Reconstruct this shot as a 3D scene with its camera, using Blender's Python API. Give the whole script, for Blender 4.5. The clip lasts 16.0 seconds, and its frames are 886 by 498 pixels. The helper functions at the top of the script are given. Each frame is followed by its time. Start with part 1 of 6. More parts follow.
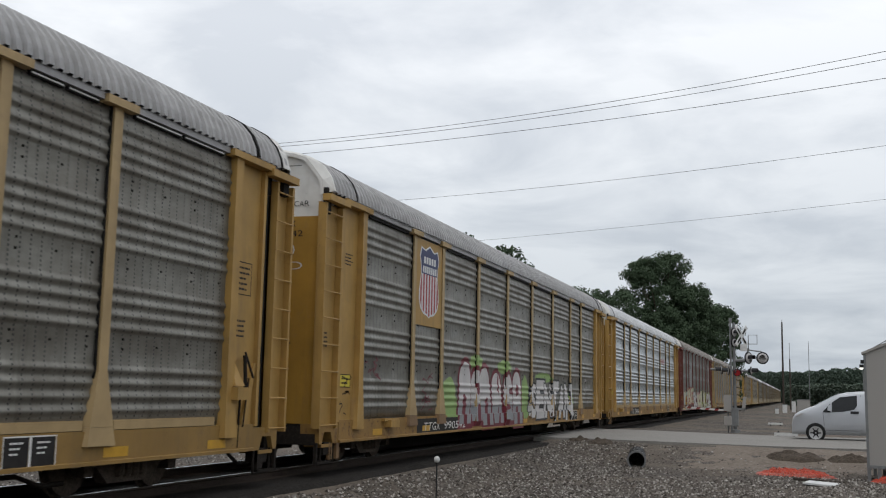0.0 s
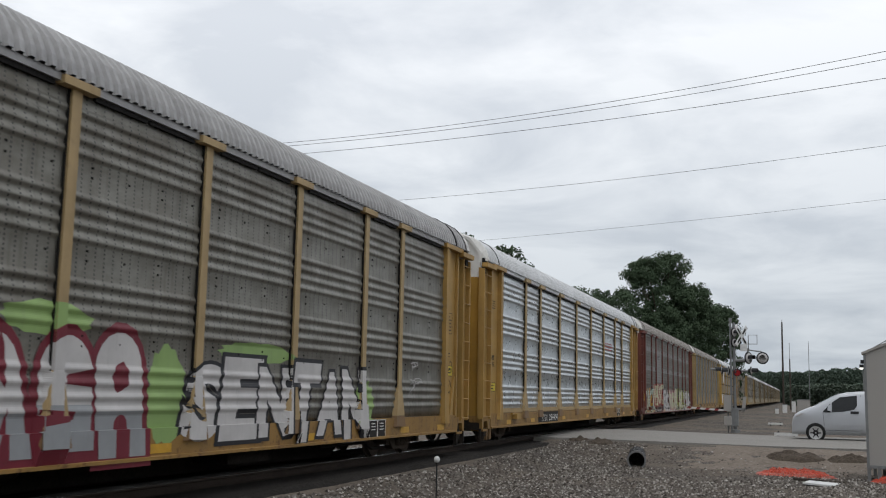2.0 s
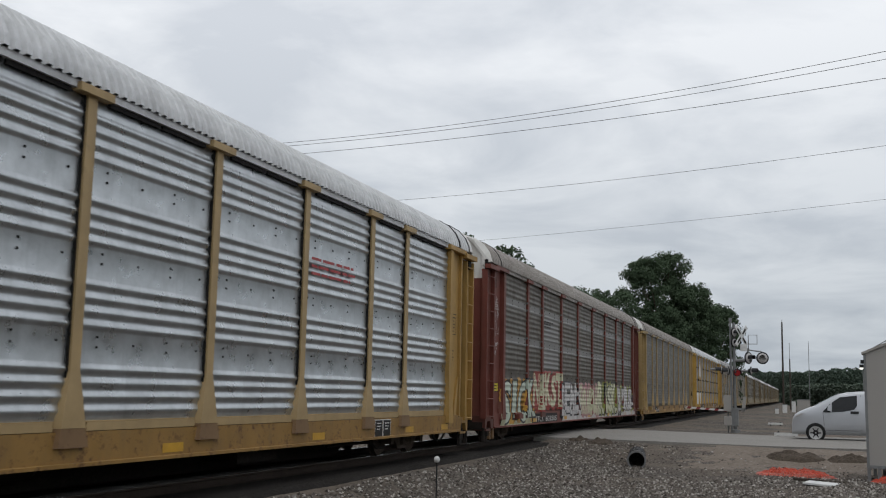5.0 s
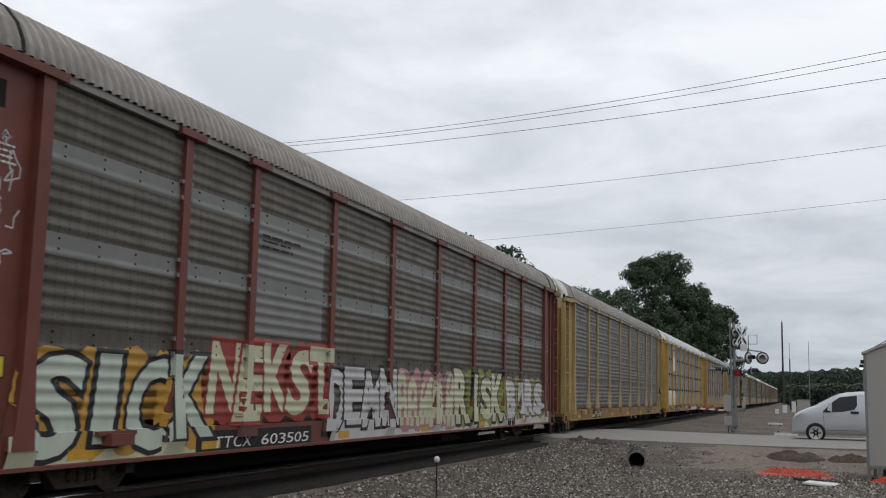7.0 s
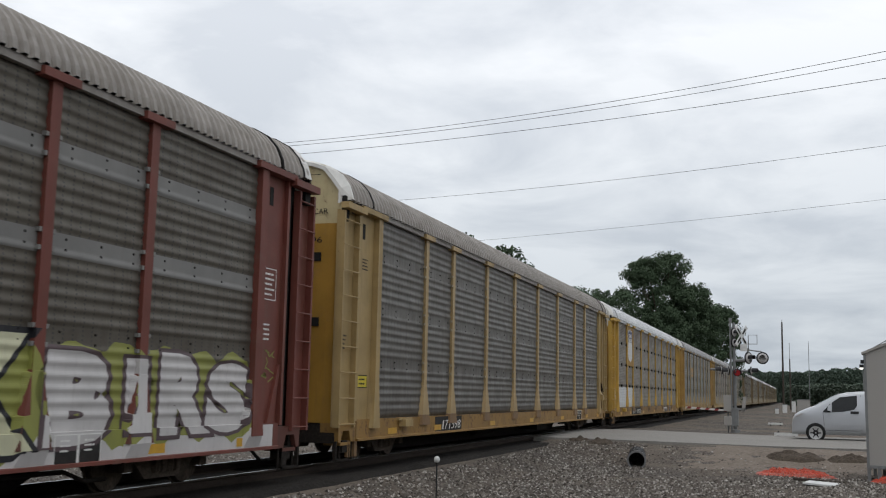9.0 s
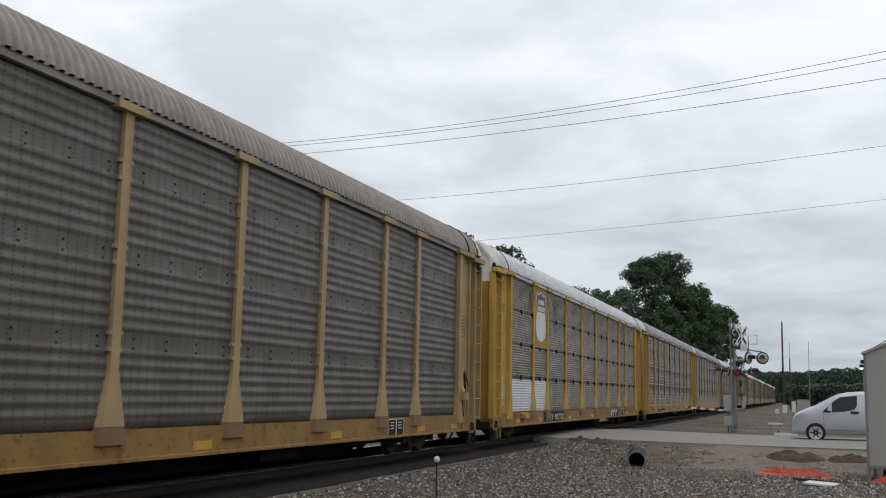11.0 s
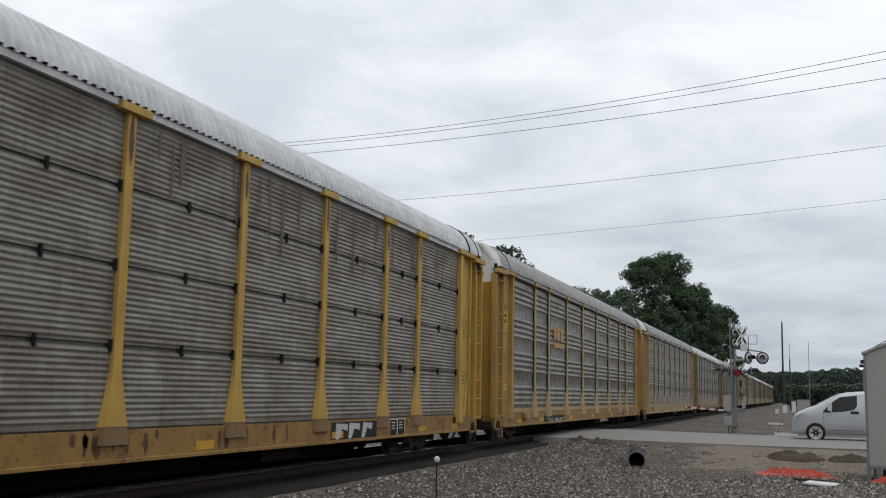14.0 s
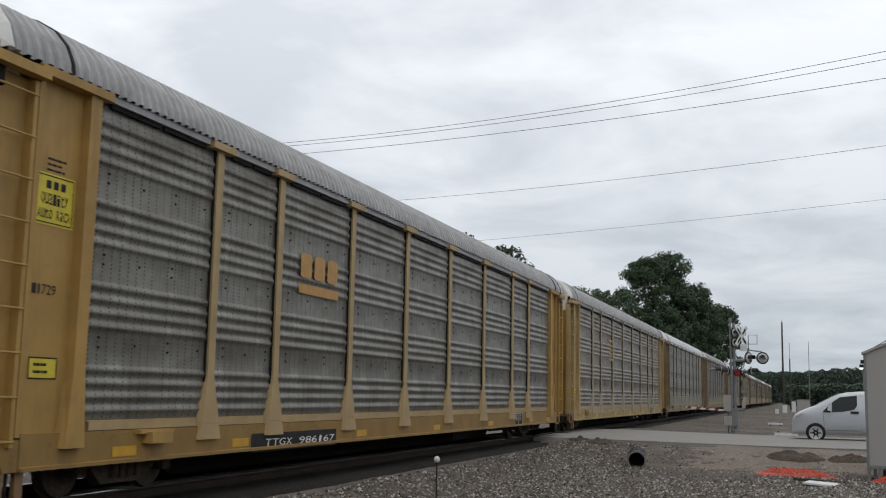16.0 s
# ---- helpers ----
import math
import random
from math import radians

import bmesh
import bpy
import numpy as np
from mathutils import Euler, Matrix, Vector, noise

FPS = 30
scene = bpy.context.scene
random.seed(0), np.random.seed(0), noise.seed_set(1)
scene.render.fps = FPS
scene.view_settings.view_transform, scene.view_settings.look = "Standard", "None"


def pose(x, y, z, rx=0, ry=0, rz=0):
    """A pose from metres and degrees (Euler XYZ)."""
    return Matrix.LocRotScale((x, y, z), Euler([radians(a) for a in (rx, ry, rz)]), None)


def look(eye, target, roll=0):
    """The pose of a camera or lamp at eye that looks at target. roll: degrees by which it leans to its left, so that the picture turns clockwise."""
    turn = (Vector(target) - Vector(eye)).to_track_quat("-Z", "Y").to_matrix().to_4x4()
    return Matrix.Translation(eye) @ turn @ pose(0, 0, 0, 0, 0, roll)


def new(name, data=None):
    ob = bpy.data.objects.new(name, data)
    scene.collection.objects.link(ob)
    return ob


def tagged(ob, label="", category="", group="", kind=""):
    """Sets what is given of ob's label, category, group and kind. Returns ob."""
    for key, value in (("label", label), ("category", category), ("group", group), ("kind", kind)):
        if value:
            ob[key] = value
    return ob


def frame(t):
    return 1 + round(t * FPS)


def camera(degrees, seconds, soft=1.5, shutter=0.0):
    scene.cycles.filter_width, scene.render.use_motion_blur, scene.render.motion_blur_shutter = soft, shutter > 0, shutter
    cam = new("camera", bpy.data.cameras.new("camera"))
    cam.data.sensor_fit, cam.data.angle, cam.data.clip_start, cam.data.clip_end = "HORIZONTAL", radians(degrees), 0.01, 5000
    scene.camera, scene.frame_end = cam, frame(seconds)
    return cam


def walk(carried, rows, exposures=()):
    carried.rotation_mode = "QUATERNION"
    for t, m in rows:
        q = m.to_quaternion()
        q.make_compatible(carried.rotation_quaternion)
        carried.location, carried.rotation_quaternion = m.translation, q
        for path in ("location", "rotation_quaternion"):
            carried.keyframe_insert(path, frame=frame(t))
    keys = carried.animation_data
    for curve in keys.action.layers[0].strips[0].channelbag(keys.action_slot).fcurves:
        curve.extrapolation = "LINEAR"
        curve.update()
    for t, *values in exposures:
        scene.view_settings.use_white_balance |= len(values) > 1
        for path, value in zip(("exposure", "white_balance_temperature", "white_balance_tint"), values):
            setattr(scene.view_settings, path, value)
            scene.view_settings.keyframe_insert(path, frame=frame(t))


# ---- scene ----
SPEED, COUPLED = 9.4565, 28.65   # m/s, metres from car to car
cam = camera(46.28, 16.0, soft=1.1, shutter=0.1)
EYE = pose(0, 0, 1.56) @ pose(0, 0, 0, 0, 0, 18.973) @ pose(0, 0, 0, 90 + 7.891, 0, 0) @ pose(0, 0, 0, 0, 0, 1.141)
walk(cam, [(0.0, EYE), (16.0, EYE)], exposures=[(0.0, 0.03), (3.0, 0.03), (4.0, -0.10), (6.3, -0.13), (6.7, -0.10), (7.0, -0.02), (7.5, 0.05), (9.0, 0.04), (16.0, 0.03)])


# ---- world and light ----
def build_world():
    w = bpy.data.worlds.new("overcast_sky")
    scene.world = w
    w.use_nodes = True
    nt = w.node_tree
    bg = nt.nodes["Background"]
    sky = nt.nodes.new("ShaderNodeTexSky")
    sky.sky_type, sky.sun_disc = "NISHITA", False
    sky.sun_elevation, sky.sun_rotation = radians(70), radians(158)
    sky.dust_density = 4.0
    dim = nt.nodes.new("ShaderNodeMix")
    dim.data_type, dim.blend_type = "RGBA", "MULTIPLY"
    dim.inputs[0].default_value = 1.0
    dim.inputs[7].default_value = (0.1, 0.1, 0.1, 1)
    nt.links.new(sky.outputs[0], dim.inputs[6])
    tc = nt.nodes.new("ShaderNodeTexCoord")
    sep = nt.nodes.new("ShaderNodeSeparateXYZ")
    nt.links.new(tc.outputs["Generated"], sep.inputs[0])
    # cloud layer: the direction flattened onto a high plane
    zc = nt.nodes.new("ShaderNodeMath")
    zc.operation = "ADD"
    zc.inputs[1].default_value = 0.18
    nt.links.new(sep.outputs[2], zc.inputs[0])
    div = nt.nodes.new("ShaderNodeVectorMath")
    div.operation = "DIVIDE"
    comb = nt.nodes.new("ShaderNodeCombineXYZ")
    for i in range(3):
        nt.links.new(zc.outputs[0], comb.inputs[i])
    nt.links.new(tc.outputs["Generated"], div.inputs[0])
    nt.links.new(comb.outputs[0], div.inputs[1])
    n1 = nt.nodes.new("ShaderNodeTexNoise")
    n1.inputs["Scale"].default_value = 1.9
    n1.inputs["Detail"].default_value = 7
    n1.inputs["Roughness"].default_value = 0.55
    n1.inputs["Distortion"].default_value = 0.4
    nt.links.new(div.outputs[0], n1.inputs["Vector"])
    r1 = nt.nodes.new("ShaderNodeValToRGB")
    e = r1.color_ramp.elements
    e[0].position, e[0].color = 0.36, (0.755, 0.798, 0.86, 1)
    e[1].position, e[1].color = 0.60, (1.0, 1.03, 1.07, 1)
    nt.links.new(n1.outputs["Fac"], r1.inputs[0])
    # the layer is thicker and greyer towards the horizon
    r2 = nt.nodes.new("ShaderNodeValToRGB")
    e = r2.color_ramp.elements
    e[0].position, e[0].color = 0.0, (0.58, 0.615, 0.64, 1)
    e[1].position, e[1].color = 0.34, (1, 1, 1, 1)
    nt.links.new(sep.outputs[2], r2.inputs[0])
    mul = nt.nodes.new("ShaderNodeMix")
    mul.data_type, mul.blend_type = "RGBA", "MULTIPLY"
    mul.inputs[0].default_value = 1.0
    nt.links.new(r1.outputs[0], mul.inputs[6])
    nt.links.new(r2.outputs[0], mul.inputs[7])
    mix = nt.nodes.new("ShaderNodeMix")
    mix.data_type = "RGBA"
    mix.inputs[0].default_value = 0.93
    nt.links.new(dim.outputs[2], mix.inputs[6])
    nt.links.new(mul.outputs[2], mix.inputs[7])
    nt.links.new(mix.outputs[2], bg.inputs[0])
    bg.inputs[1].default_value = 1.0
    sun = bpy.data.lights.new("sun", "SUN")
    sun.energy, sun.angle, sun.color = 0.5, radians(35), (1.0, 0.97, 0.92)
    so = new("sun", sun)
    so.matrix_world = look((8, 0, 60), (0, 20, 0))


build_world()


# ---- materials ----
def ramp(nt, fac, stops):
    r = nt.nodes.new("ShaderNodeValToRGB")
    e = r.color_ramp.elements
    while len(e) < len(stops):
        e.new(0.5)
    for el, (p, c) in zip(e, stops):
        el.position, el.color = p, (*c, 1)
    nt.links.new(fac, r.inputs[0])
    return r.outputs[0]


def tex(nt, scale, detail=4, rough=0.6, stretch=(1, 1, 1), coords="Object", distortion=0.0):
    tc = nt.nodes.new("ShaderNodeTexCoord")
    mp = nt.nodes.new("ShaderNodeMapping")
    mp.inputs["Scale"].default_value = stretch
    nt.links.new(tc.outputs[coords], mp.inputs[0])
    n = nt.nodes.new("ShaderNodeTexNoise")
    n.inputs["Scale"].default_value = scale
    n.inputs["Detail"].default_value = detail
    n.inputs["Roughness"].default_value = rough
    n.inputs["Distortion"].default_value = distortion
    nt.links.new(mp.outputs[0], n.inputs["Vector"])
    return n.outputs["Fac"]


def blend(nt, fac, a, b, kind="MIX"):
    m = nt.nodes.new("ShaderNodeMix")
    m.data_type, m.blend_type = "RGBA", kind
    for sock, val in ((m.inputs[0], fac), (m.inputs[6], a), (m.inputs[7], b)):
        if isinstance(val, (int, float)):
            sock.default_value = val
        elif isinstance(val, tuple):
            sock.default_value = (*val, 1)
        else:
            nt.links.new(val, sock)
    return m.outputs[2]


def bump(nt, bsdf, height, strength=0.3, dist=0.01):
    b = nt.nodes.new("ShaderNodeBump")
    b.inputs["Strength"].default_value = strength
    b.inputs["Distance"].default_value = dist
    nt.links.new(height, b.inputs["Height"])
    nt.links.new(b.outputs[0], bsdf.inputs["Normal"])


def base(name, rough=0.6, metal=0.0):
    m = bpy.data.materials.new(name)
    m.use_nodes = True
    nt = m.node_tree
    b = nt.nodes["Principled BSDF"]
    b.inputs["Roughness"].default_value = rough
    b.inputs["Metallic"].default_value = metal
    # coarse, dusty surfaces have little sheen
    b.inputs["Specular IOR Level"].default_value = 0.5 if rough < 0.5 else 0.3 if rough < 0.6 else 0.12
    return m, nt, b


def shade(c, k):
    return tuple(min(1.0, v * k) for v in c)


def painted(name, col, rust=0.35, rough=0.55, dirt=(0.10, 0.075, 0.05)):
    """Weathered paint: fading in patches, streaks that run down, and rust spots."""
    m, nt, b = base(name, rough)
    fade = ramp(nt, tex(nt, 1.3, 4, 0.6), [(0.3, shade(col, 0.82)), (0.7, shade(col, 1.12))])
    streak = ramp(nt, tex(nt, 1.1, 5, 0.65, (3.0, 3.0, 0.35)), [(0.5, (0, 0, 0)), (0.8, (0.42, 0.42, 0.42))])
    scuff = ramp(nt, tex(nt, 3.3, 6, 0.7), [(0.55, (0, 0, 0)), (0.75, (0.3, 0.3, 0.3))])
    grime = blend(nt, scuff, blend(nt, streak, fade, dirt), shade(dirt, 1.6))
    spots = ramp(nt, tex(nt, 7.0, 6, 0.75), [(0.66 - 0.12 * rust, (0, 0, 0)), (0.74, (1, 1, 1))])
    weight = blend(nt, 1.0, spots, (rust * 1.6,) * 3, "MULTIPLY")
    nt.links.new(blend(nt, weight, grime, (0.11, 0.05, 0.025)), b.inputs["Base Color"])
    bump(nt, b, tex(nt, 30, 3), 0.15, 0.004)
    return m


def galvanised(name, col, metal=0.5, rough=0.5, stain=0.5, dots=True, warm=(0.13, 0.115, 0.10)):
    """Zinc-coated sheet: blotched sheen, road dirt in streaks, rows of small drilled holes."""
    m, nt, b = base(name, rough, metal)
    b.inputs["Specular IOR Level"].default_value = 0.3
    spangle = ramp(nt, tex(nt, 2.2, 5, 0.7), [(0.3, shade(col, 0.80)), (0.72, shade(col, 1.18))])
    band = ramp(nt, tex(nt, 0.9, 4, 0.6, (1, 1, 3.0)), [(0.36, (0, 0, 0)), (0.66, (stain,) * 3)])
    c = blend(nt, band, spangle, warm)
    streak = ramp(nt, tex(nt, 2.4, 5, 0.7, (5, 5, 0.25)), [(0.52, (0, 0, 0)), (0.8, (stain * 0.9,) * 3)])
    c = blend(nt, streak, c, shade(warm, 0.7))
    if dots:
        tc = nt.nodes.new("ShaderNodeTexCoord")
        sep = nt.nodes.new("ShaderNodeSeparateXYZ")
        nt.links.new(tc.outputs["Object"], sep.inputs[0])

        def near(sock, pitch, size):
            a = nt.nodes.new("ShaderNodeMath")
            a.operation = "PINGPONG"
            a.inputs[1].default_value = pitch / 2
            nt.links.new(sock, a.inputs[0])
            l = nt.nodes.new("ShaderNodeMath")
            l.operation = "LESS_THAN"
            l.inputs[1].default_value = size
            nt.links.new(a.outputs[0], l.inputs[0])
            return l.outputs[0]

        def both(a, c2):
            p = nt.nodes.new("ShaderNodeMath")
            p.operation = "MULTIPLY"
            nt.links.new(a, p.inputs[0])
            nt.links.new(c2, p.inputs[1])
            return p.outputs[0]
        holes = both(near(sep.outputs[1], 0.17, 0.011), near(sep.outputs[2], 0.052, 0.013))
        patch = ramp(nt, tex(nt, 0.35, 1, 0.4, (1, 3.2, 0.2)), [(0.28, (0, 0, 0)), (0.42, (1, 1, 1))])
        holes = both(holes, patch)
        c = blend(nt, holes, c, (0.05, 0.05, 0.048))
    nt.links.new(c, b.inputs["Base Color"])
    rr = ramp(nt, tex(nt, 3.5, 4, 0.6), [(0.3, (rough - 0.12,) * 3), (0.7, (rough + 0.15,) * 3)])
    nt.links.new(rr, b.inputs["Roughness"])
    bump(nt, b, tex(nt, 1.3, 2, 0.5), 0.15, 0.03)
    return m


def rough_stuff(name, dark, mid, light, scale, fine, strength=0.6, dist=0.03, rough=0.9, coords="Object"):
    """Granular surfaces: large stains over a fine grain."""
    m, nt, b = base(name, rough)
    big = tex(nt, scale, 5, 0.6, coords=coords)
    c1 = ramp(nt, big, [(0.3, mid), (0.7, light)])
    grain = tex(nt, fine, 4, 0.75, coords=coords)
    c2 = ramp(nt, grain, [(0.36, dark), (0.52, mid), (0.7, light)])
    nt.links.new(blend(nt, 0.6, c1, c2), b.inputs["Base Color"])
    bump(nt, b, grain, strength, dist)
    return m


def plain(name, col, rough=0.5, metal=0.0, vary=0.12, scale=6):
    m, nt, b = base(name, rough, metal)
    nt.links.new(ramp(nt, tex(nt, scale, 4, 0.6), [(0.3, shade(col, 1 - vary)), (0.7, shade(col, 1 + vary))]), b.inputs["Base Color"])
    return m


YELLOW = painted("faded_yellow_paint", (0.40, 0.243, 0.072), 0.25)
YELLOW_DEEP = painted("deep_yellow_paint", (0.36, 0.20, 0.032), 0.2)
YELLOW_PALE = painted("pale_yellow_paint", (0.50, 0.315, 0.07), 0.25)
YELLOW_DULL = painted("dull_tan_yellow_paint", (0.20, 0.145, 0.075), 0.35)
YELLOW_TAN = painted("pale_tan_paint", (0.38, 0.27, 0.12), 0.3)
POST_PALE = painted("dusty_pale_post_paint", (0.34, 0.29, 0.205), 0.2)
CREAM_END = painted("rust_stained_cream_paint", (0.50, 0.42, 0.24), 0.6, dirt=(0.22, 0.13, 0.06))
POST_TAN = painted("pale_tan_post_paint", (0.41, 0.292, 0.145), 0.2)
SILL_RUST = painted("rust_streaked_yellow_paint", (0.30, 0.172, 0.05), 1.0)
SILL_DARK = painted("dark_yellow_sill_paint", (0.285, 0.172, 0.052), 0.55)
FOOT_RUST = painted("rust_browned_tan_paint", (0.21, 0.125, 0.06), 0.9)
FOOT_MAROON = painted("grimy_oxide_red_paint", (0.12, 0.045, 0.034), 0.5)
MAROON = painted("oxide_red_paint", (0.165, 0.05, 0.037), 0.2)
WHITE_END = painted("white_paint_weathered", (0.66, 0.65, 0.62), 0.2, dirt=(0.3, 0.27, 0.22))
SHEET_GREY = galvanised("galvanised_sheet_weathered", (0.232, 0.225, 0.197), 0.5, 0.42, 0.7, warm=(0.115, 0.10, 0.08))
SHEET_BRIGHT = galvanised("galvanised_sheet_bright", (0.49, 0.515, 0.53), 0.85, 0.34, 0.4, dots=False, warm=(0.40, 0.41, 0.42))
SHEET_DARK = galvanised("galvanised_sheet_dark", (0.155, 0.147, 0.132), 0.25, 0.5, 0.5, warm=(0.10, 0.085, 0.07))
SHEET_BROWN = galvanised("galvanised_sheet_brown_stained", (0.128, 0.115, 0.095), 0.25, 0.5, 0.6, warm=(0.075, 0.06, 0.045))
SHEET_TAN = galvanised("galvanised_sheet_tan_stained", (0.27, 0.253, 0.222), 0.3, 0.48, 0.75, dots=False, warm=(0.125, 0.098, 0.072))
SHEET_NEW = plain("new_white_metal_sheet", (0.62, 0.63, 0.64), 0.45, 0.1)
ROOF_GREY = galvanised("roof_sheet_grey", (0.365, 0.36, 0.36), 0.15, 0.5, 0.3, dots=False, warm=(0.23, 0.225, 0.21))
ROOF_TAN = galvanised("roof_sheet_tan", (0.31, 0.285, 0.26), 0.1, 0.55, 0.4, dots=False, warm=(0.18, 0.16, 0.135))
ROOF_WHITE = galvanised("roof_sheet_white", (0.61, 0.62, 0.63), 0.1, 0.5, 0.15, dots=False, warm=(0.5, 0.49, 0.46))
BLACK = plain("black_rubber_grime_and_shade", (0.018, 0.017, 0.016), 0.7, 0.0, 0.3)
UNDER = rough_stuff("grimy_cast_steel", (0.006, 0.005, 0.0045), (0.018, 0.015, 0.013), (0.045, 0.036, 0.03), 3, 25, 0.3, 0.01, 0.75)
TRUCK = rough_stuff("dusty_brown_cast_steel", (0.022, 0.017, 0.013), (0.075, 0.06, 0.048), (0.14, 0.112, 0.09), 3, 25, 0.3, 0.01, 0.8)
RAIL_SIDE = rough_stuff("rusted_rail_steel", (0.018, 0.013, 0.011), (0.04, 0.03, 0.025), (0.075, 0.058, 0.047), 3, 40, 0.2, 0.005, 0.7)
RAIL_TOP = plain("polished_rail_head", (0.50, 0.50, 0.50), 0.25, 0.9)
# tie timber, darkened further for the shade under the cars
TIMBER = rough_stuff("creosoted_shade_dark_timber", (0.006, 0.005, 0.0045), (0.017, 0.014, 0.012), (0.036, 0.03, 0.026), 2, 30, 0.4, 0.01)
WHITE_MARK = plain("white_stencil_paint", (0.72, 0.71, 0.68), 0.6, 0, 0.1)
DARK_MARK = plain("black_stencil_paint", (0.03, 0.027, 0.025), 0.6, 0, 0.2)


# ---- mesh helpers ----
class Shape:
    def __init__(self):
        self.v, self.f, self.s = [], [], []

    def box(self, x0, x1, y0, y1, z0, z1):
        n = len(self.v)
        self.v += [(x, y, z) for z in (z0, z1) for y in (y0, y1) for x in (x0, x1)]
        self.f += [tuple(n + i for i in q) for q in ((0, 2, 3, 1), (4, 5, 7, 6), (0, 1, 5, 4), (2, 6, 7, 3), (0, 4, 6, 2), (1, 3, 7, 5))]
        return self

    def hexa(self, pts):
        n = len(self.v)
        self.v += pts
        self.f += [tuple(n + i for i in q) for q in ((0, 3, 2, 1), (4, 5, 6, 7), (0, 1, 5, 4), (1, 2, 6, 5), (2, 3, 7, 6), (3, 0, 4, 7))]
        return self

    def prism(self, outline, axis, a, b):
        """An outline in the two other axes (in x, y, z order), drawn out along axis from a to b."""
        n, k = len(self.v), len(outline)
        for d in (a, b):
            for p, q in outline:
                self.v.append({"x": (d, p, q), "y": (p, d, q), "z": (p, q, d)}[axis])
        self.f += [tuple(range(n, n + k)), tuple(range(n + 2 * k - 1, n + k - 1, -1))]
        self.f += [(n + i, n + k + i, n + k + (i + 1) % k, n + (i + 1) % k) for i in range(k)]
        return self

    def tube(self, p, q, r, seg=8, r2=None):
        p, q = Vector(p), Vector(q)
        d = (q - p).normalized()
        u = d.orthogonal().normalized()
        w = d.cross(u)
        n = len(self.v)
        for c, rad in ((p, r), (q, r if r2 is None else r2)):
            for i in range(seg):
                a = 2 * math.pi * i / seg
                self.v.append(tuple(c + rad * (math.cos(a) * u + math.sin(a) * w)))
        self.f += [(n + i, n + (i + 1) % seg, n + seg + (i + 1) % seg, n + seg + i) for i in range(seg)]
        self.f += [tuple(range(n + seg - 1, n - 1, -1)), tuple(range(n + seg, n + 2 * seg))]
        return self

    def path(self, pts, r, seg=6):
        """One bent tube through the points."""
        pts = [Vector(p) for p in pts]
        n, k = len(self.v), len(pts)
        u = (pts[1] - pts[0]).orthogonal().normalized()
        for i, p in enumerate(pts):
            d = (pts[min(i + 1, k - 1)] - pts[max(i - 1, 0)]).normalized()
            u = (u - d * u.dot(d)).normalized()
            w = d.cross(u)
            for j in range(seg):
                a = 2 * math.pi * j / seg
                self.v.append(tuple(p + r * (math.cos(a) * u + math.sin(a) * w)))
        self.f += [(n + i * seg + j, n + i * seg + (j + 1) % seg, n + (i + 1) * seg + (j + 1) % seg, n + (i + 1) * seg + j) for i in range(k - 1) for j in range(seg)]
        self.f += [tuple(range(n + seg - 1, n - 1, -1)), tuple(range(n + (k - 1) * seg, n + k * seg))]
        return self

    def lathe(self, profile, axis="x", seg=20, at=(0, 0, 0)):
        """profile: (distance along the axis, radius)."""
        n, k = len(self.v), len(profile)
        for i in range(seg):
            c, s = math.cos(2 * math.pi * i / seg), math.sin(2 * math.pi * i / seg)
            for d, r in profile:
                p = {"x": (d, r * c, r * s), "y": (r * s, d, r * c), "z": (r * c, r * s, d)}[axis]
                self.v.append((p[0] + at[0], p[1] + at[1], p[2] + at[2]))
        for i in range(seg):
            for j in range(k - 1):
                a, b = n + i * k + j, n + ((i + 1) % seg) * k + j
                self.f.append((a, b, b + 1, a + 1))
        return self

    def mesh(self, name, *mats, smooth=False):
        me = bpy.data.meshes.new(name)
        me.from_pydata(self.v, [], self.f)
        for m in mats:
            me.materials.append(m)
        bm = bmesh.new()
        bm.from_mesh(me)
        bmesh.ops.recalc_face_normals(bm, faces=bm.faces)
        bm.to_mesh(me)
        bm.free()
        if smooth:
            me.polygons.foreach_set("use_smooth", [True] * len(me.polygons))
        return me


def part(name, me, parent, label="", m=None):
    ob = new(name, me)
    ob.parent = parent
    if m is not None:
        ob.matrix_basis = m
    return tagged(ob, label)


def thing(name, label, category, group="", kind="", m=None, me=None):
    ob = new(name, me)
    if m is not None:
        ob.matrix_basis = m
    return tagged(ob, label, category, group, kind)


CACHE = {}


def once(key, make):
    if key not in CACHE:
        CACHE[key] = make()
    return CACHE[key]


# ---- ground, track, road ----
TRACK_X, RAIL_Z = -9.3, 0.21


def smooth(a, b, t):
    t = max(0.0, min(1.0, (t - a) / (b - a)))
    return t * t * (3 - 2 * t)


def road_edges(x):
    return 33.7 + 1.0 * smooth(-8.0, -1.0, x), 44.2 + 0.8 * smooth(-8, 3, x), 0.19 - 0.09 * smooth(-7.8, -0.5, x)


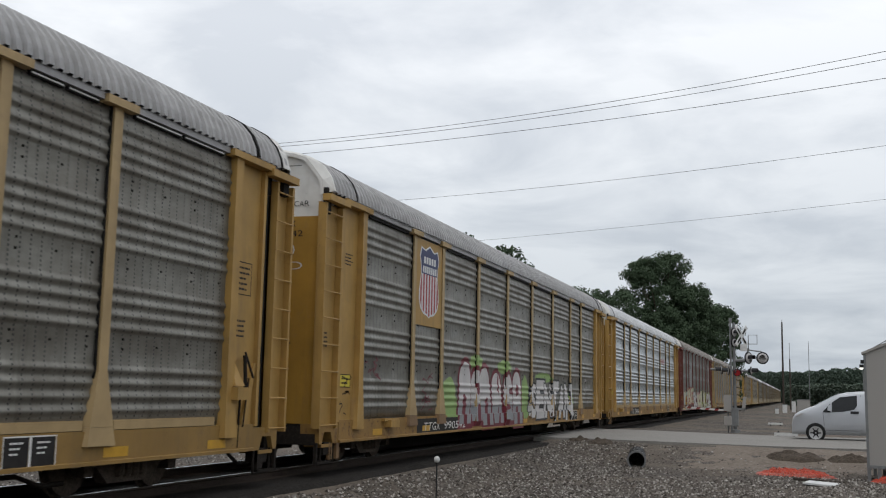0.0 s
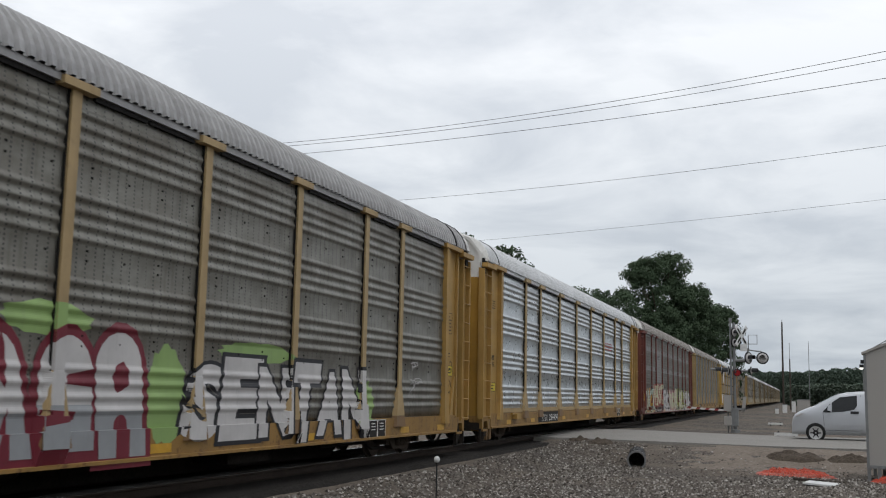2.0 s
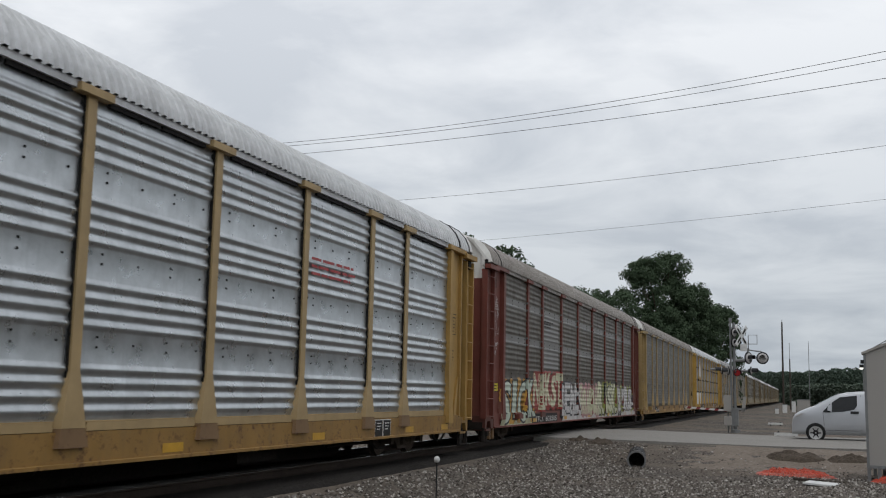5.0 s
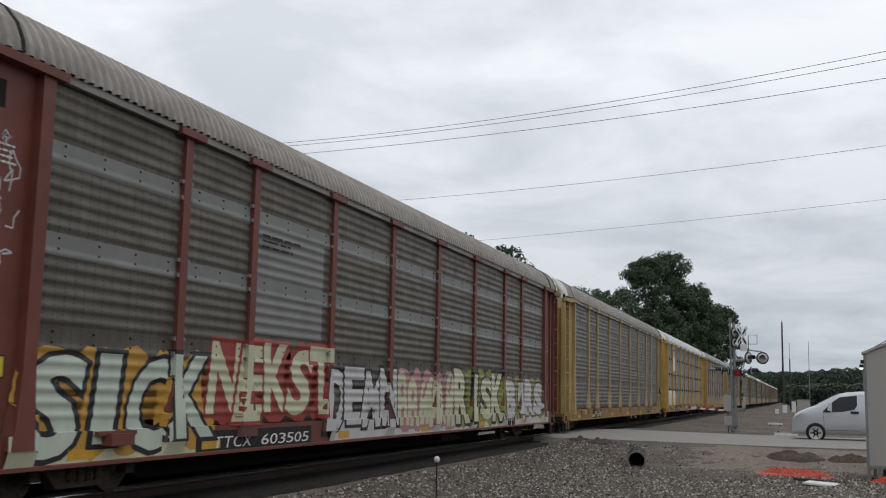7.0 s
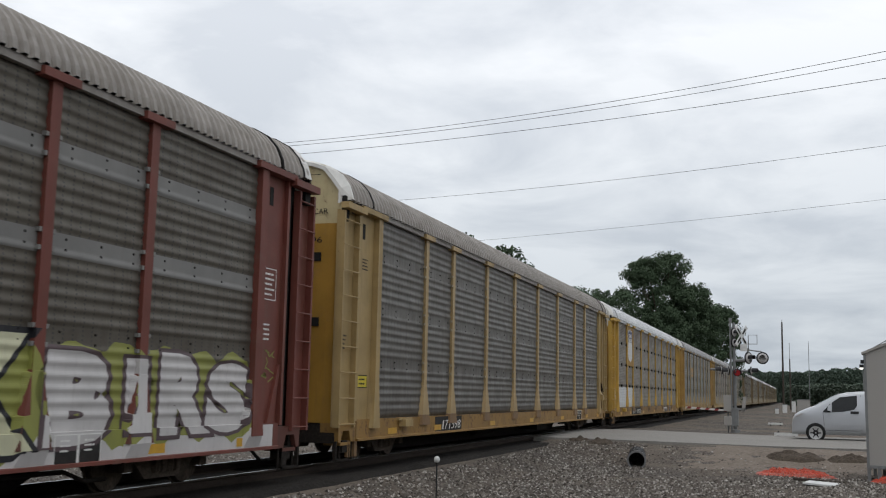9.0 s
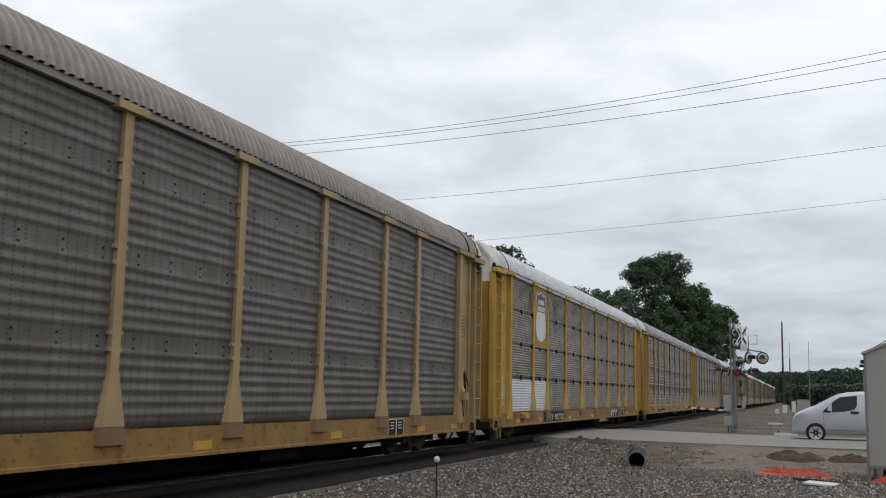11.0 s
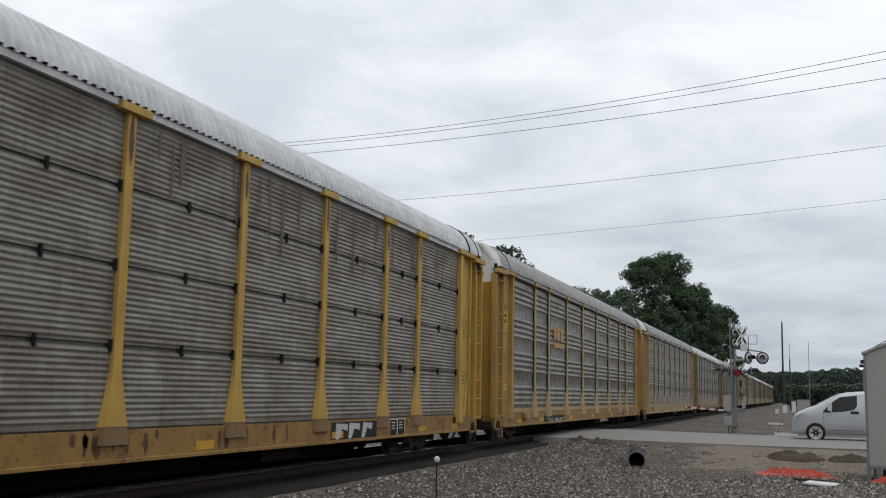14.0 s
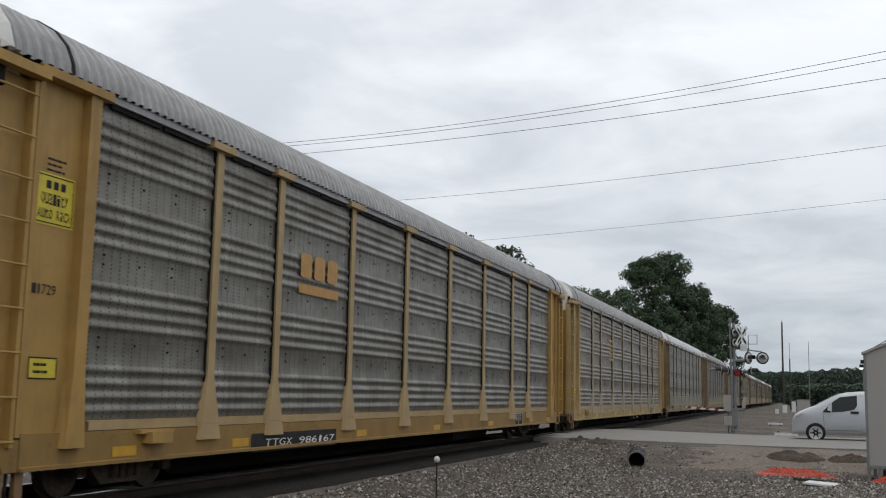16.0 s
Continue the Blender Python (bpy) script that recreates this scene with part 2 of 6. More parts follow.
def ground_height(x, y):
    u = abs(x - TRACK_X)
    z = -0.46 + 0.08 * smooth(2.8, 9.0, x - TRACK_X)
    bed = 0.0 - 0.46 * smooth(1.7, 3.4, u)
    z = max(z, bed)
    # the road is on a low bank that slopes off on both sides
    if x > TRACK_X + 1.5:
        near, far, rz = road_edges(x)
        z = max(z, rz - 0.06 - 0.50 * smooth(0.0, 4.5, near - y) - 0.18 * smooth(0, 14.0, y - far))
    z += 0.12 * smooth(60, 110, y) * smooth(2, 6, u)
    if u > 1.9:
        z += 0.05 * noise.noise((x * 0.5, y * 0.5, 0.3)) + 0.025 * noise.noise((x * 2.1, y * 2.1, 4.0))
    return z


def build_ground():
    xs = list(np.concatenate([[-3000, -800, -250, -90, -50, -30, -20], np.arange(-15, 13, 0.3), [14, 17, 25, 50, 110, 300, 900, 3000]]))
    ys = list(np.concatenate([[-2000, -400, -60, -20, 0, 8], np.arange(14, 75, 0.4), np.arange(76, 180, 4), [200, 260, 400, 700, 1200, 2500, 4500]]))
    s = Shape()
    s.v = [(x, y, ground_height(x, y)) for y in ys for x in xs]
    w = len(xs)
    s.f = [(j * w + i, j * w + i + 1, (j + 1) * w + i + 1, (j + 1) * w + i) for j in range(len(ys) - 1) for i in range(w - 1)]
    # gravel near the track, brown dirt in broad patches further off
    m, nt, b = base("gravel_and_dirt", 0.95)
    grain = tex(nt, 19, 4, 0.8)
    stone = ramp(nt, grain, [(0.38, (0.021, 0.018, 0.016)), (0.5, (0.092, 0.081, 0.071)), (0.66, (0.26, 0.238, 0.212))])
    dirt = ramp(nt, tex(nt, 1.4, 6, 0.7), [(0.3, (0.105, 0.085, 0.068)), (0.7, (0.21, 0.176, 0.144))])
    patch = ramp(nt, tex(nt, 0.16, 4, 0.6), [(0.42, (0, 0, 0)), (0.58, (0.8, 0.8, 0.8))])
    nt.links.new(blend(nt, patch, stone, dirt), b.inputs["Base Color"])
    bump(nt, b, grain, 0.8, 0.04)
    thing("ground", "grey ballast gravel and brown dirt beside the track", "ground", kind="structure", me=s.mesh("ground", m, smooth=True))


build_ground()


def build_track():
    prof = [(-0.075, -0.17), (0.075, -0.17), (0.075, -0.155), (0.012, -0.13), (0.012, -0.045), (0.036, -0.03), (0.036, -0.004), (-0.036, -0.004), (-0.036, -0.03), (-0.012, -0.045), (-0.012, -0.13), (-0.075, -0.155)]
    track = thing("railway_track", "steel rails on dark timber ties in grey ballast", "railway track", kind="structure")
    for sx in (-0.755, 0.755):
        x = TRACK_X + sx
        part("rail", Shape().prism([(x + p, q + RAIL_Z) for p, q in prof], "y", -60, 900).mesh("rail", RAIL_SIDE), track, "rust-brown steel rail")
        part("rail_head", Shape().box(x - 0.030, x + 0.030, -60, 900, RAIL_Z - 0.005, RAIL_Z).mesh("rail_head", RAIL_TOP), track, "bright worn running surface")
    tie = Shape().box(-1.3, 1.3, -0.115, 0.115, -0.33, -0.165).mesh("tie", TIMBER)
    for i in range(150):
        part("tie", tie, track, "", pose(TRACK_X, 8 + i * 0.55, RAIL_Z))


build_track()


def build_bed():
    s = Shape()
    ys = [-60 + 1.5 * i for i in range(180)] + [300, 500, 900]
    for y in ys:
        for u in (-2.15, -1.75, 0, 1.75, 2.15):
            s.v.append((TRACK_X + u + 0.05 * noise.noise((y, u, 3)), y, (0.06 if abs(u) < 2 else -0.25) + 0.02 * noise.noise((y * 1.7, u, 0))))
    s.f = [(j * 5 + i, j * 5 + i + 1, j * 5 + 6 + i, j * 5 + 5 + i) for j in range(len(ys) - 1) for i in range(4)]
    # near-black: oil stain plus the shade under the cars, put into the colour
    m = rough_stuff("oil_and_shade_dark_ballast", (0.006, 0.0055, 0.005), (0.019, 0.017, 0.015), (0.045, 0.04, 0.036), 0.8, 16, 0.8, 0.04)
    thing("track_bed", "ballast bed under the ties, oil-dark and darkened for the train's shade", "track bed", kind="structure", me=s.mesh("track_bed", m))


build_bed()

ROAD_MAT = rough_stuff("worn_concrete_road", (0.16, 0.15, 0.138), (0.24, 0.228, 0.21), (0.31, 0.297, 0.275), 0.8, 18, 0.3, 0.01)


def build_road():
    s = Shape()
    n = 44
    for i in range(n + 1):
        x = TRACK_X + 1.0 + i * 0.75
        near, far, z = road_edges(x)
        wob = 0.15 * noise.noise((x * 0.7, 1, 2))
        s.v += [(x, near + wob, z - 0.3), (x, near + wob, z), (x, (near + far) / 2, z + 0.04), (x, far + wob, z), (x, far, z - 0.3)]
    for i in range(n):
        for j in range(4):
            a = i * 5 + j
            s.f.append((a, a + 1, a + 6, a + 5))
    thing("road", "pale worn concrete road over the level crossing", "road", kind="structure", me=s.mesh("road", ROAD_MAT))


build_road()


# ---- autorack cars ----
HALF_W, Z_SILL, Z_PANEL, Z_EAVE = 1.5, 0.64, 1.05, 4.97
BAYS = [2.87, 1.91, 2.87, 2.87, 2.87, 2.87, 2.87, 1.91, 2.87]
POSTS = [-11.955 + sum(BAYS[:i]) for i in range(10)]
ROOF_LINE = [(1.53, 5.05), (1.51, 5.18), (1.42, 5.38), (1.25, 5.57), (1.0, 5.71), (0.65, 5.81), (0.3, 5.86), (0.0, 5.87)]
ROOF_LINE = ROOF_LINE + [(-a, z) for a, z in reversed(ROOF_LINE[:-1])]


RIDGE = {"four": 0.026, "hinged": 0.013, "double": 0.015}


def ridge_centres(kind):
    h0 = Z_PANEL + 0.02
    if kind == "four":
        return [(h0 + 0.2 + 0.99 * g + 0.16 * i, 0.072) for g in range(4) for i in range(4)]
    if kind == "hinged":
        return [(h0 + 0.08 + 0.98 * g + 0.0745 * i, 0.036) for g in range(4) for i in range(12)]
    return [(h0 + 0.15 + 1.06 * g + 0.15 * i, 0.068) for g in range(4) for i in range(6 if g < 3 else 5) if h0 + 0.15 + 1.06 * g + 0.15 * i < 4.9]


def sheet_profile(kind):
    """Height and depth of the corrugated side sheet, from bottom to top."""
    pts = [(Z_PANEL + 0.01, 0.0)]
    for z, r in ridge_centres(kind):
        pts += [(z + r * k / 4, RIDGE[kind] * 0.5 * (1 + math.cos(math.pi * k / 4))) for k in range(-4, 5)]
    pts.append((Z_EAVE - 0.01, 0.0))
    if kind == "hinged":
        for g in (1, 2, 3):
            z = Z_PANEL + 0.02 + 0.98 * g
            pts += [(z - 0.03, 0.0), (z - 0.028, -0.05), (z + 0.018, -0.05), (z + 0.02, 0.0)]
    return sorted(pts)


def sheet_depth(kind, z):
    pts = once(("profile", kind), lambda: sheet_profile(kind))
    for (za, da), (zb, db) in zip(pts, pts[1:]):
        if za <= z <= zb:
            return da + (db - da) * (z - za) / max(1e-6, zb - za)
    return 0.0


def sheet_mesh(kind, width, mat, lo=None, hi=None):
    s = Shape()
    pts = [p for p in sheet_profile(kind) if (lo is None or lo <= p[0] <= hi)]
    for z, d in pts:
        s.v += [(1.44 + d, -width / 2, z), (1.44 + d, width / 2, z)]
    s.f = [(2 * i, 2 * i + 1, 2 * i + 3, 2 * i + 2) for i in range(len(pts) - 1)]
    n = len(s.v)
    s.v += [(1.40, -width / 2, pts[0][0]), (1.40, width / 2, pts[0][0]), (1.40, width / 2, pts[-1][0]), (1.40, -width / 2, pts[-1][0])]
    s.f += [(n, n + 3, n + 2, n + 1), (n, n + 1, 1, 0), (n + 3, n - 2, n - 1, n + 2)]
    me = s.mesh("side_sheet", mat)
    me.polygons.foreach_set("use_smooth", [abs(p.normal.x) > 0.3 and p.center.x > 1.42 and kind != "hinged" for p in me.polygons])
    return me


def roof_mesh(mat):
    s = Shape()
    k = len(ROOF_LINE)
    y, step = -13.44, 0.17
    rows = []
    while y < 13.3:
        rows += [(y, 0.0), (y + 0.055, 0.0), (y + 0.08, 0.047), (y + 0.145, 0.047)]
        y += step
    rows.append((13.45, 0.0))
    for yy, d in rows:
        for x, z in ROOF_LINE:
            q = math.hypot(x, (z - 4.4) * 1.2)
            s.v.append((x * (1 + d / q), yy, z + d * (z - 4.4) / q))
    s.f = [(j * k + i, j * k + i + 1, (j + 1) * k + i + 1, (j + 1) * k + i) for j in range(len(rows) - 1) for i in range(k - 1)]
    return s.mesh("roof", mat)


def seam_mesh(at):
    s = Shape()
    k = len(ROOF_LINE)
    for yc in (at,):
        for dy, up in ((-0.025, 0.02), (-0.025, 0.062), (0.025, 0.062), (0.025, 0.02)):
            for x, z in ROOF_LINE:
                q = math.hypot(x, (z - 4.4) * 1.2)
                s.v.append((x * (1 + up / q), yc + dy, z + up * (z - 4.4) / q))
        n = len(s.v) - 4 * k
        s.f += [(n + j * k + i, n + j * k + i + 1, n + (j + 1) * k + i + 1, n + (j + 1) * k + i) for j in range(3) for i in range(k - 1)]
    return s.mesh("roof_seam", BLACK)


def post_mesh(mat, big=True):
    s = Shape()
    s.box(1.43, 1.505, -0.085, 0.085, Z_PANEL - 0.02, 4.95)
    if big:
        s.hexa([(1.43, -0.246, 1.08), (1.539, -0.216, 1.08), (1.539, 0.216, 1.08), (1.43, 0.246, 1.08),
                (1.43, -0.09, 1.72), (1.508, -0.088, 1.72), (1.508, 0.088, 1.72), (1.43, 0.09, 1.72)])
    return s.mesh("side_post", mat)


def foot_mesh(mat):
    return Shape().hexa([(1.43, -0.30, 0.86), (1.55, -0.26, 0.86), (1.55, 0.26, 0.86), (1.43, 0.30, 0.86),
                         (1.43, -0.246, 1.078), (1.536, -0.214, 1.078), (1.536, 0.214, 1.078), (1.43, 0.246, 1.078)]).mesh("post_foot", mat)


def cap_mesh(mat):
    return Shape().box(1.43, 1.575, -0.31, 0.31, 4.935, 5.035).mesh("post_cap", mat)


def ladder(parent, y, st, half):
    """Two stringers and nine rungs before a painted plate."""
    pn = st["paint"].name
    lad = part("ladder", once(("plate", pn, half), lambda: Shape().box(1.36, 1.42, -half, half, 0.92, 4.86).mesh("back_plate", st["paint"])), parent, "", pose(0, y, 0))
    stringer = once(("stringer", pn), lambda: Shape().box(1.40, 1.53, -0.03, 0.03, 0.90, 4.84).mesh("stringer", st["paint"]))
    for d in (0.01 - half, half - 0.01):
        part("stringer", stringer, lad, "", pose(0, d, 0))
    rung = once(("rung", pn, half), lambda: Shape().tube((1.528, -half - 0.02, 0), (1.528, half + 0.02, 0), 0.014, 6).mesh("rung", st["paint"]))
    for i in range(9):
        part("rung", rung, lad, "", pose(0, 0, 0.96 + i * 0.465))


def wheelset_mesh():
    s = Shape()
    for sx in (-1, 1):
        w = [(sx * (0.755 - d), r) for d, r in ((-0.06, 0.0), (-0.06, 0.30), (-0.05, 0.355), (0.04, 0.36), (0.045, 0.385), (0.07, 0.385), (0.07, 0.30), (0.03, 0.25), (0.03, 0.10))]
        s.lathe(w, "x", 24)
        s.tube((sx * 0.80, 0.0, 0.0), (sx * 1.02, 0, 0), 0.09, 10)
        for a in range(3):
            c, q = math.cos(a * 2.094), math.sin(a * 2.094)
            s.tube((sx * 1.0, 0.045 * c, 0.045 * q), (sx * 1.035, 0.045 * c, 0.045 * q), 0.018, 6)
    s.tube((-0.7, 0, 0), (0.7, 0, 0), 0.07, 10)
    return s.mesh("wheelset", TRUCK)


def side_frame_mesh():
    s = Shape()
    for sx in (-1, 1):
        a, b = sx * 0.90, sx * 1.06
        lo, hi = min(a, b), max(a, b)
        # bar over the axles that dips to the spring nest
        s.prism([(-1.15, 0.52), (-1.15, 0.36), (-0.70, 0.36), (-0.45, 0.14), (0.45, 0.14), (0.70, 0.36), (1.15, 0.36), (1.15, 0.52), (0.75, 0.56), (0.42, 0.66), (-0.42, 0.66), (-0.75, 0.56)], "x", lo, hi)
        for i in range(4):
            s.lathe([(0.16, 0.055), (0.2, 0.07), (0.36, 0.07), (0.40, 0.055)], "z", 8, (sx * 1.07, -0.24 + 0.16 * i, 0.05))
        s.box(lo - 0.02, hi + 0.05, -0.98, -0.80, 0.25, 0.50).box(lo - 0.02, hi + 0.05, 0.80, 0.98, 0.25, 0.50)
    s.box(-0.95, 0.95, -0.2, 0.2, 0.36, 0.58)
    return s.mesh("truck_frame", TRUCK)


WHEELSETS = []


def end_cap(prof, start):
    """Hood that changes from the rounded roof to the angular end door."""
    s = Shape()
    n = 15
    def along(line, n):
        ln = [Vector(p) for p in line]
        d = [0.0]
        for p, q in zip(ln, ln[1:]):
            d.append(d[-1] + (q - p).length)
        out = []
        for i in range(n):
            t = d[-1] * i / (n - 1)
            j = max(k for k in range(len(d) - 1) if d[k] <= t + 1e-9)
            f = (t - d[j]) / (d[j + 1] - d[j])
            out.append(ln[j].lerp(ln[j + 1], min(1, f)))
        return out
    lift = [(x * (1 + 0.058 / math.hypot(x, (z - 4.4) * 1.2)), z + 0.058 * (z - 4.4) / math.hypot(x, (z - 4.4) * 1.2)) for x, z in ROOF_LINE]
    inner, outer = along(lift, n), along(prof, n)
    for y, line in ((start, inner), (13.47, inner), (13.60, outer), (13.61, outer)):
        s.v += [(p.x, y, p.y) for p in line]
    s.v += [(p.x * 0.96, 13.61, 4.4 + (p.y - 4.4) * 0.955) for p in outer]
    s.f = [(j * n + i, j * n + i + 1, (j + 1) * n + i + 1, (j + 1) * n + i) for j in range(4) for i in range(n - 1)]
    return s


def end_frame_mesh(mat):
    """Hollow bracket under the car's corner."""
    s = Shape().prism([(12.785, 0.64), (13.0, 0.64), (13.08, 0.84), (13.36, 0.84), (13.44, 0.64), (13.54, 0.64), (13.56, 0.98), (12.785, 0.98)], "x", 1.12, 1.48)
    s.box(1.14, 1.47, 13.0, 13.44, 0.58, 0.635)
    return s


def build_car(index, st):
    """One closed two-level car carrier; the side towards +x is the one with all its fittings."""
    car = thing("autorack_railcar", st["label"], "railcar", "railcars of the freight train")
    paint, sheet, roof, kind = st["paint"], st["sheet"], st["roof"], st["kind"]
    near = index <= 9
    pn = paint.name
    part("rack_body", once(("core", sheet.name), lambda: Shape().box(-1.46, 1.40, -13.3, 13.3, 1.0, 5.02).mesh("rack_body", SHEET_DARK)), car)
    part("roof", once(("roof", roof.name), lambda: roof_mesh(roof)), car, st.get("roof_label", "corrugated sheet-metal roof"))
    for at in (-12.45, 12.45, 13.19):
        part("roof_seam", once(("seam", at), lambda: seam_mesh(at)), car, "black rubber seam strip across the roof")
    part("eave_rail", once(("eave", roof.name), lambda: Shape().box(1.41, 1.515, -12.0, 12.0, 4.965, 5.06).mesh("eave_rail", roof)), car)
    for i, w in enumerate(BAYS):
        me = once(("sheet", kind, sheet.name, w), lambda: sheet_mesh(kind, w, sheet))
        part("side_sheet", me, car, "", pose(0, (POSTS[i] + POSTS[i + 1]) / 2, 0))
    pm = st.get("post", paint)
    for i, y in enumerate(POSTS[1:-1]):
        part("side_post", once(("post", pm.name), lambda: post_mesh(pm)), car, "", pose(0, y, 0))
        fm = FOOT_MAROON if pm is MAROON else FOOT_RUST if st.get("sill") is SILL_RUST else pm
        part("post_foot", once(("foot", fm.name), lambda: foot_mesh(fm)), car, "", pose(0, y, 0))
        part("post_cap", once(("cap", pm.name), lambda: cap_mesh(pm)), car, "", pose(0, y, 0))
        # a black strip stands in for the shadow gap along each post
        if kind == "four":
            part("post_shade_strip", once("shade_strip", lambda: Shape().box(1.43, 1.474, -0.108, 0.108, 1.16, 4.93).mesh("post_shade_strip", BLACK)), car, "black strip for the shadow gap beside the post", pose(0, y, 0))
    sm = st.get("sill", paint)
    for i, w in enumerate(BAYS):
        mid = (POSTS[i] + POSTS[i + 1]) / 2
        if kind == "four" and index != 2:
            part("lower_rail", once(("lrail", pm.name, w), lambda: Shape().box(1.43, 1.487, -w / 2 + 0.29, w / 2 - 0.29, 1.043, 1.145).box(1.43, 1.476, -w / 2 + 0.27, w / 2 - 0.27, 1.147, 1.158).mesh("lower_rail", pm)), car, "", pose(0, mid, 0))
        # black bars stand for the gap's shade, pale strips for daylight through it
        if kind == "four" and near:
            for d in (-1, 1):
                a, b = (0.03, w / 2 - 0.36) if d > 0 else (0.36 - w / 2, -0.03)
                part("eave_slot_shade", once(("eslot", w, d), lambda: Shape().box(1.43, 1.478, a, b, 4.905, 4.958).mesh("eave_slot_shade", BLACK)), car, "black bar for the shaded slot under the eave", pose(0, mid, 0))
                if index == 1:
                    part("slot_daylight", once(("eday", w, d), lambda: Shape().box(1.43, 1.486, a + 0.02, b - 0.02, 4.922, 4.942).mesh("slot_daylight", WHITE_END)), car, "pale strip for daylight seen through the slot", pose(0, mid, 0))
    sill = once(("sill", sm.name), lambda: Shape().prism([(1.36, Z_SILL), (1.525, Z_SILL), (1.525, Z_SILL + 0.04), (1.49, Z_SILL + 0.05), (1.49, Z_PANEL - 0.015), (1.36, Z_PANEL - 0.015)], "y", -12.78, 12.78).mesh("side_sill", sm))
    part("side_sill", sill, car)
    part("centre_sill", once("centre", lambda: Shape().prism([(-13.6, 1.0), (-13.6, 0.62), (-9.0, 0.62), (-8.2, 0.27), (8.2, 0.27), (9.0, 0.62), (13.6, 0.62), (13.6, 1.0)], 'x', -0.35, 0.35).box(-1.36, 1.36, -13.3, 13.3, 0.93, 0.99).mesh("centre_sill", UNDER)), car, "grimy black steel")
    for end in (-1, 1):
        turn = pose(0, 0, 0) if end > 0 else Matrix.Scale(-1, 4, (0, 1, 0))
        e = "rear" if end > 0 else "front"

        def flip(s):
            if end < 0:
                s.v = [(x, -y, z) for x, y, z in s.v]
            return s
        # smooth end bay with a heavy corner post, and a bracket rail over it
        part("end_bay", once(("bay", pn, e), lambda: flip(Shape().box(1.34, 1.43, 12.0, 12.95, 1.0, 4.98)).mesh("end_bay", paint)), car)
        part("bay_post", once(("bayp", pn, e), lambda: flip(Shape().box(1.42, 1.545, 11.86, 12.06, 0.86, 4.95).box(1.42, 1.50, 12.80, 12.88, 1.0, 4.95)
             .hexa([(1.43, 11.80, 0.86), (1.57, 11.82, 0.86), (1.57, 12.16, 0.86), (1.43, 12.2, 0.86), (1.43, 11.86, 1.72), (1.548, 11.86, 1.72), (1.548, 12.06, 1.72), (1.43, 12.06, 1.72)]))
             .mesh("bay_post", paint)), car)
        part("bracket_rail", once(("brk", pn, e), lambda: flip(Shape().box(1.43, 1.59, 11.7, 12.95, 4.94, 5.04).box(1.47, 1.625, 12.85, 13.72, 4.87, 4.985)).mesh("bracket_rail", paint)), car)
        part("end_seal", once(("seal", e), lambda: flip(Shape().box(1.425, 1.50, 13.42, 13.60, 4.66, 5.12)).mesh("end_seal", BLACK)), car, "black rubber edge seal")
        ladder(car, 13.46 if end > 0 else -13.30, st, 0.27 if end > 0 else 0.35)
        # a black box fills the gap by the ladder to draw its shade
        if end > 0:
            part("gap_shade", once("gapshade", lambda: Shape().box(1.34, 1.41, 12.97, 13.18, 0.95, 4.9).mesh("gap_shade", BLACK)), car, "black strip for the shaded gap beside the ladder")
        # end doors: painted below, pale above, rounded to the roof line
        prof = [(1.405, 5.0), (1.43, 5.08), (1.40, 5.30), (1.02, 5.73), (0.0, 5.91), (-1.02, 5.73), (-1.40, 5.30), (-1.43, 5.08), (-1.405, 5.0)]
        part("end_cap", once(("cap_end", roof.name, e), lambda: flip(end_cap(prof, 13.22 if end > 0 else 13.40)).mesh("end_cap", st["end_top"])), car, "smooth sheet hood between the roof and the end door")
        cut = st.get("end_cut", 4.62)
        part("end_door", once(("door", st["end"].name, cut, e), lambda: flip(Shape().prism([(-1.41, 13.1), (1.41, 13.1), (1.41, 13.40), (1.38, 13.49), (1.30, 13.54), (1.15, 13.56), (-1.15, 13.56), (-1.30, 13.54), (-1.38, 13.49), (-1.41, 13.40)], 'z', 0.98, cut)).mesh("end_door", st["end"])), car)
        part("end_door_top", once(("doort", st["end_top"].name, cut, e), lambda: flip(Shape().prism([(-1.405, cut + 0.003)] + [(x, z) for x, z in reversed(prof)] + [(1.405, cut + 0.003)], "y", 13.1, 13.545)).mesh("end_door_top", st["end_top"])), car)
        part("door_joint", once(("joint", e), lambda: flip(Shape().box(-0.008, 0.008, 13.54, 13.566, cut + 0.01, 5.80).box(-0.95, -0.02, 13.54, 13.549, 5.545, 5.557).box(0.02, 0.95, 13.54, 13.549, 5.545, 5.557)).mesh("door_joint", BLACK)), car, "dark joint between the end doors")
        part("end_sill", once(("esill", e), lambda: flip(Shape().box(-1.40, 1.40, 13.3, 13.55, 0.62, 0.96).box(1.25, 1.45, 13.0, 13.3, 0.45, 0.66).box(1.40, 1.46, 13.0, 13.6, 0.30, 0.34).box(1.40, 1.46, 13.0, 13.05, 0.30, 0.66).box(1.40, 1.46, 13.55, 13.6, 0.30, 0.66)).mesh("end_sill", UNDER)), car)
        fr = FOOT_MAROON if paint is MAROON else sm if "sill" in st else FOOT_RUST
        part("corner_bracket", once(("cbrk", fr.name, e), lambda: flip(end_frame_mesh(fr)).mesh("corner_bracket", fr)), car, "rusty hollow bracket under the corner")
        part("coupler", once(("coup", e), lambda: flip(Shape().box(-0.10, 0.10, 13.5, 14.0, 0.68, 0.88).box(-0.17, 0.17, 13.97, 14.27, 0.62, 0.94)).mesh("coupler", UNDER)), car)
        truck = part("truck", once("truck", side_frame_mesh), car, "cast-steel two-axle truck", pose(0, end * 10.35, RAIL_Z))
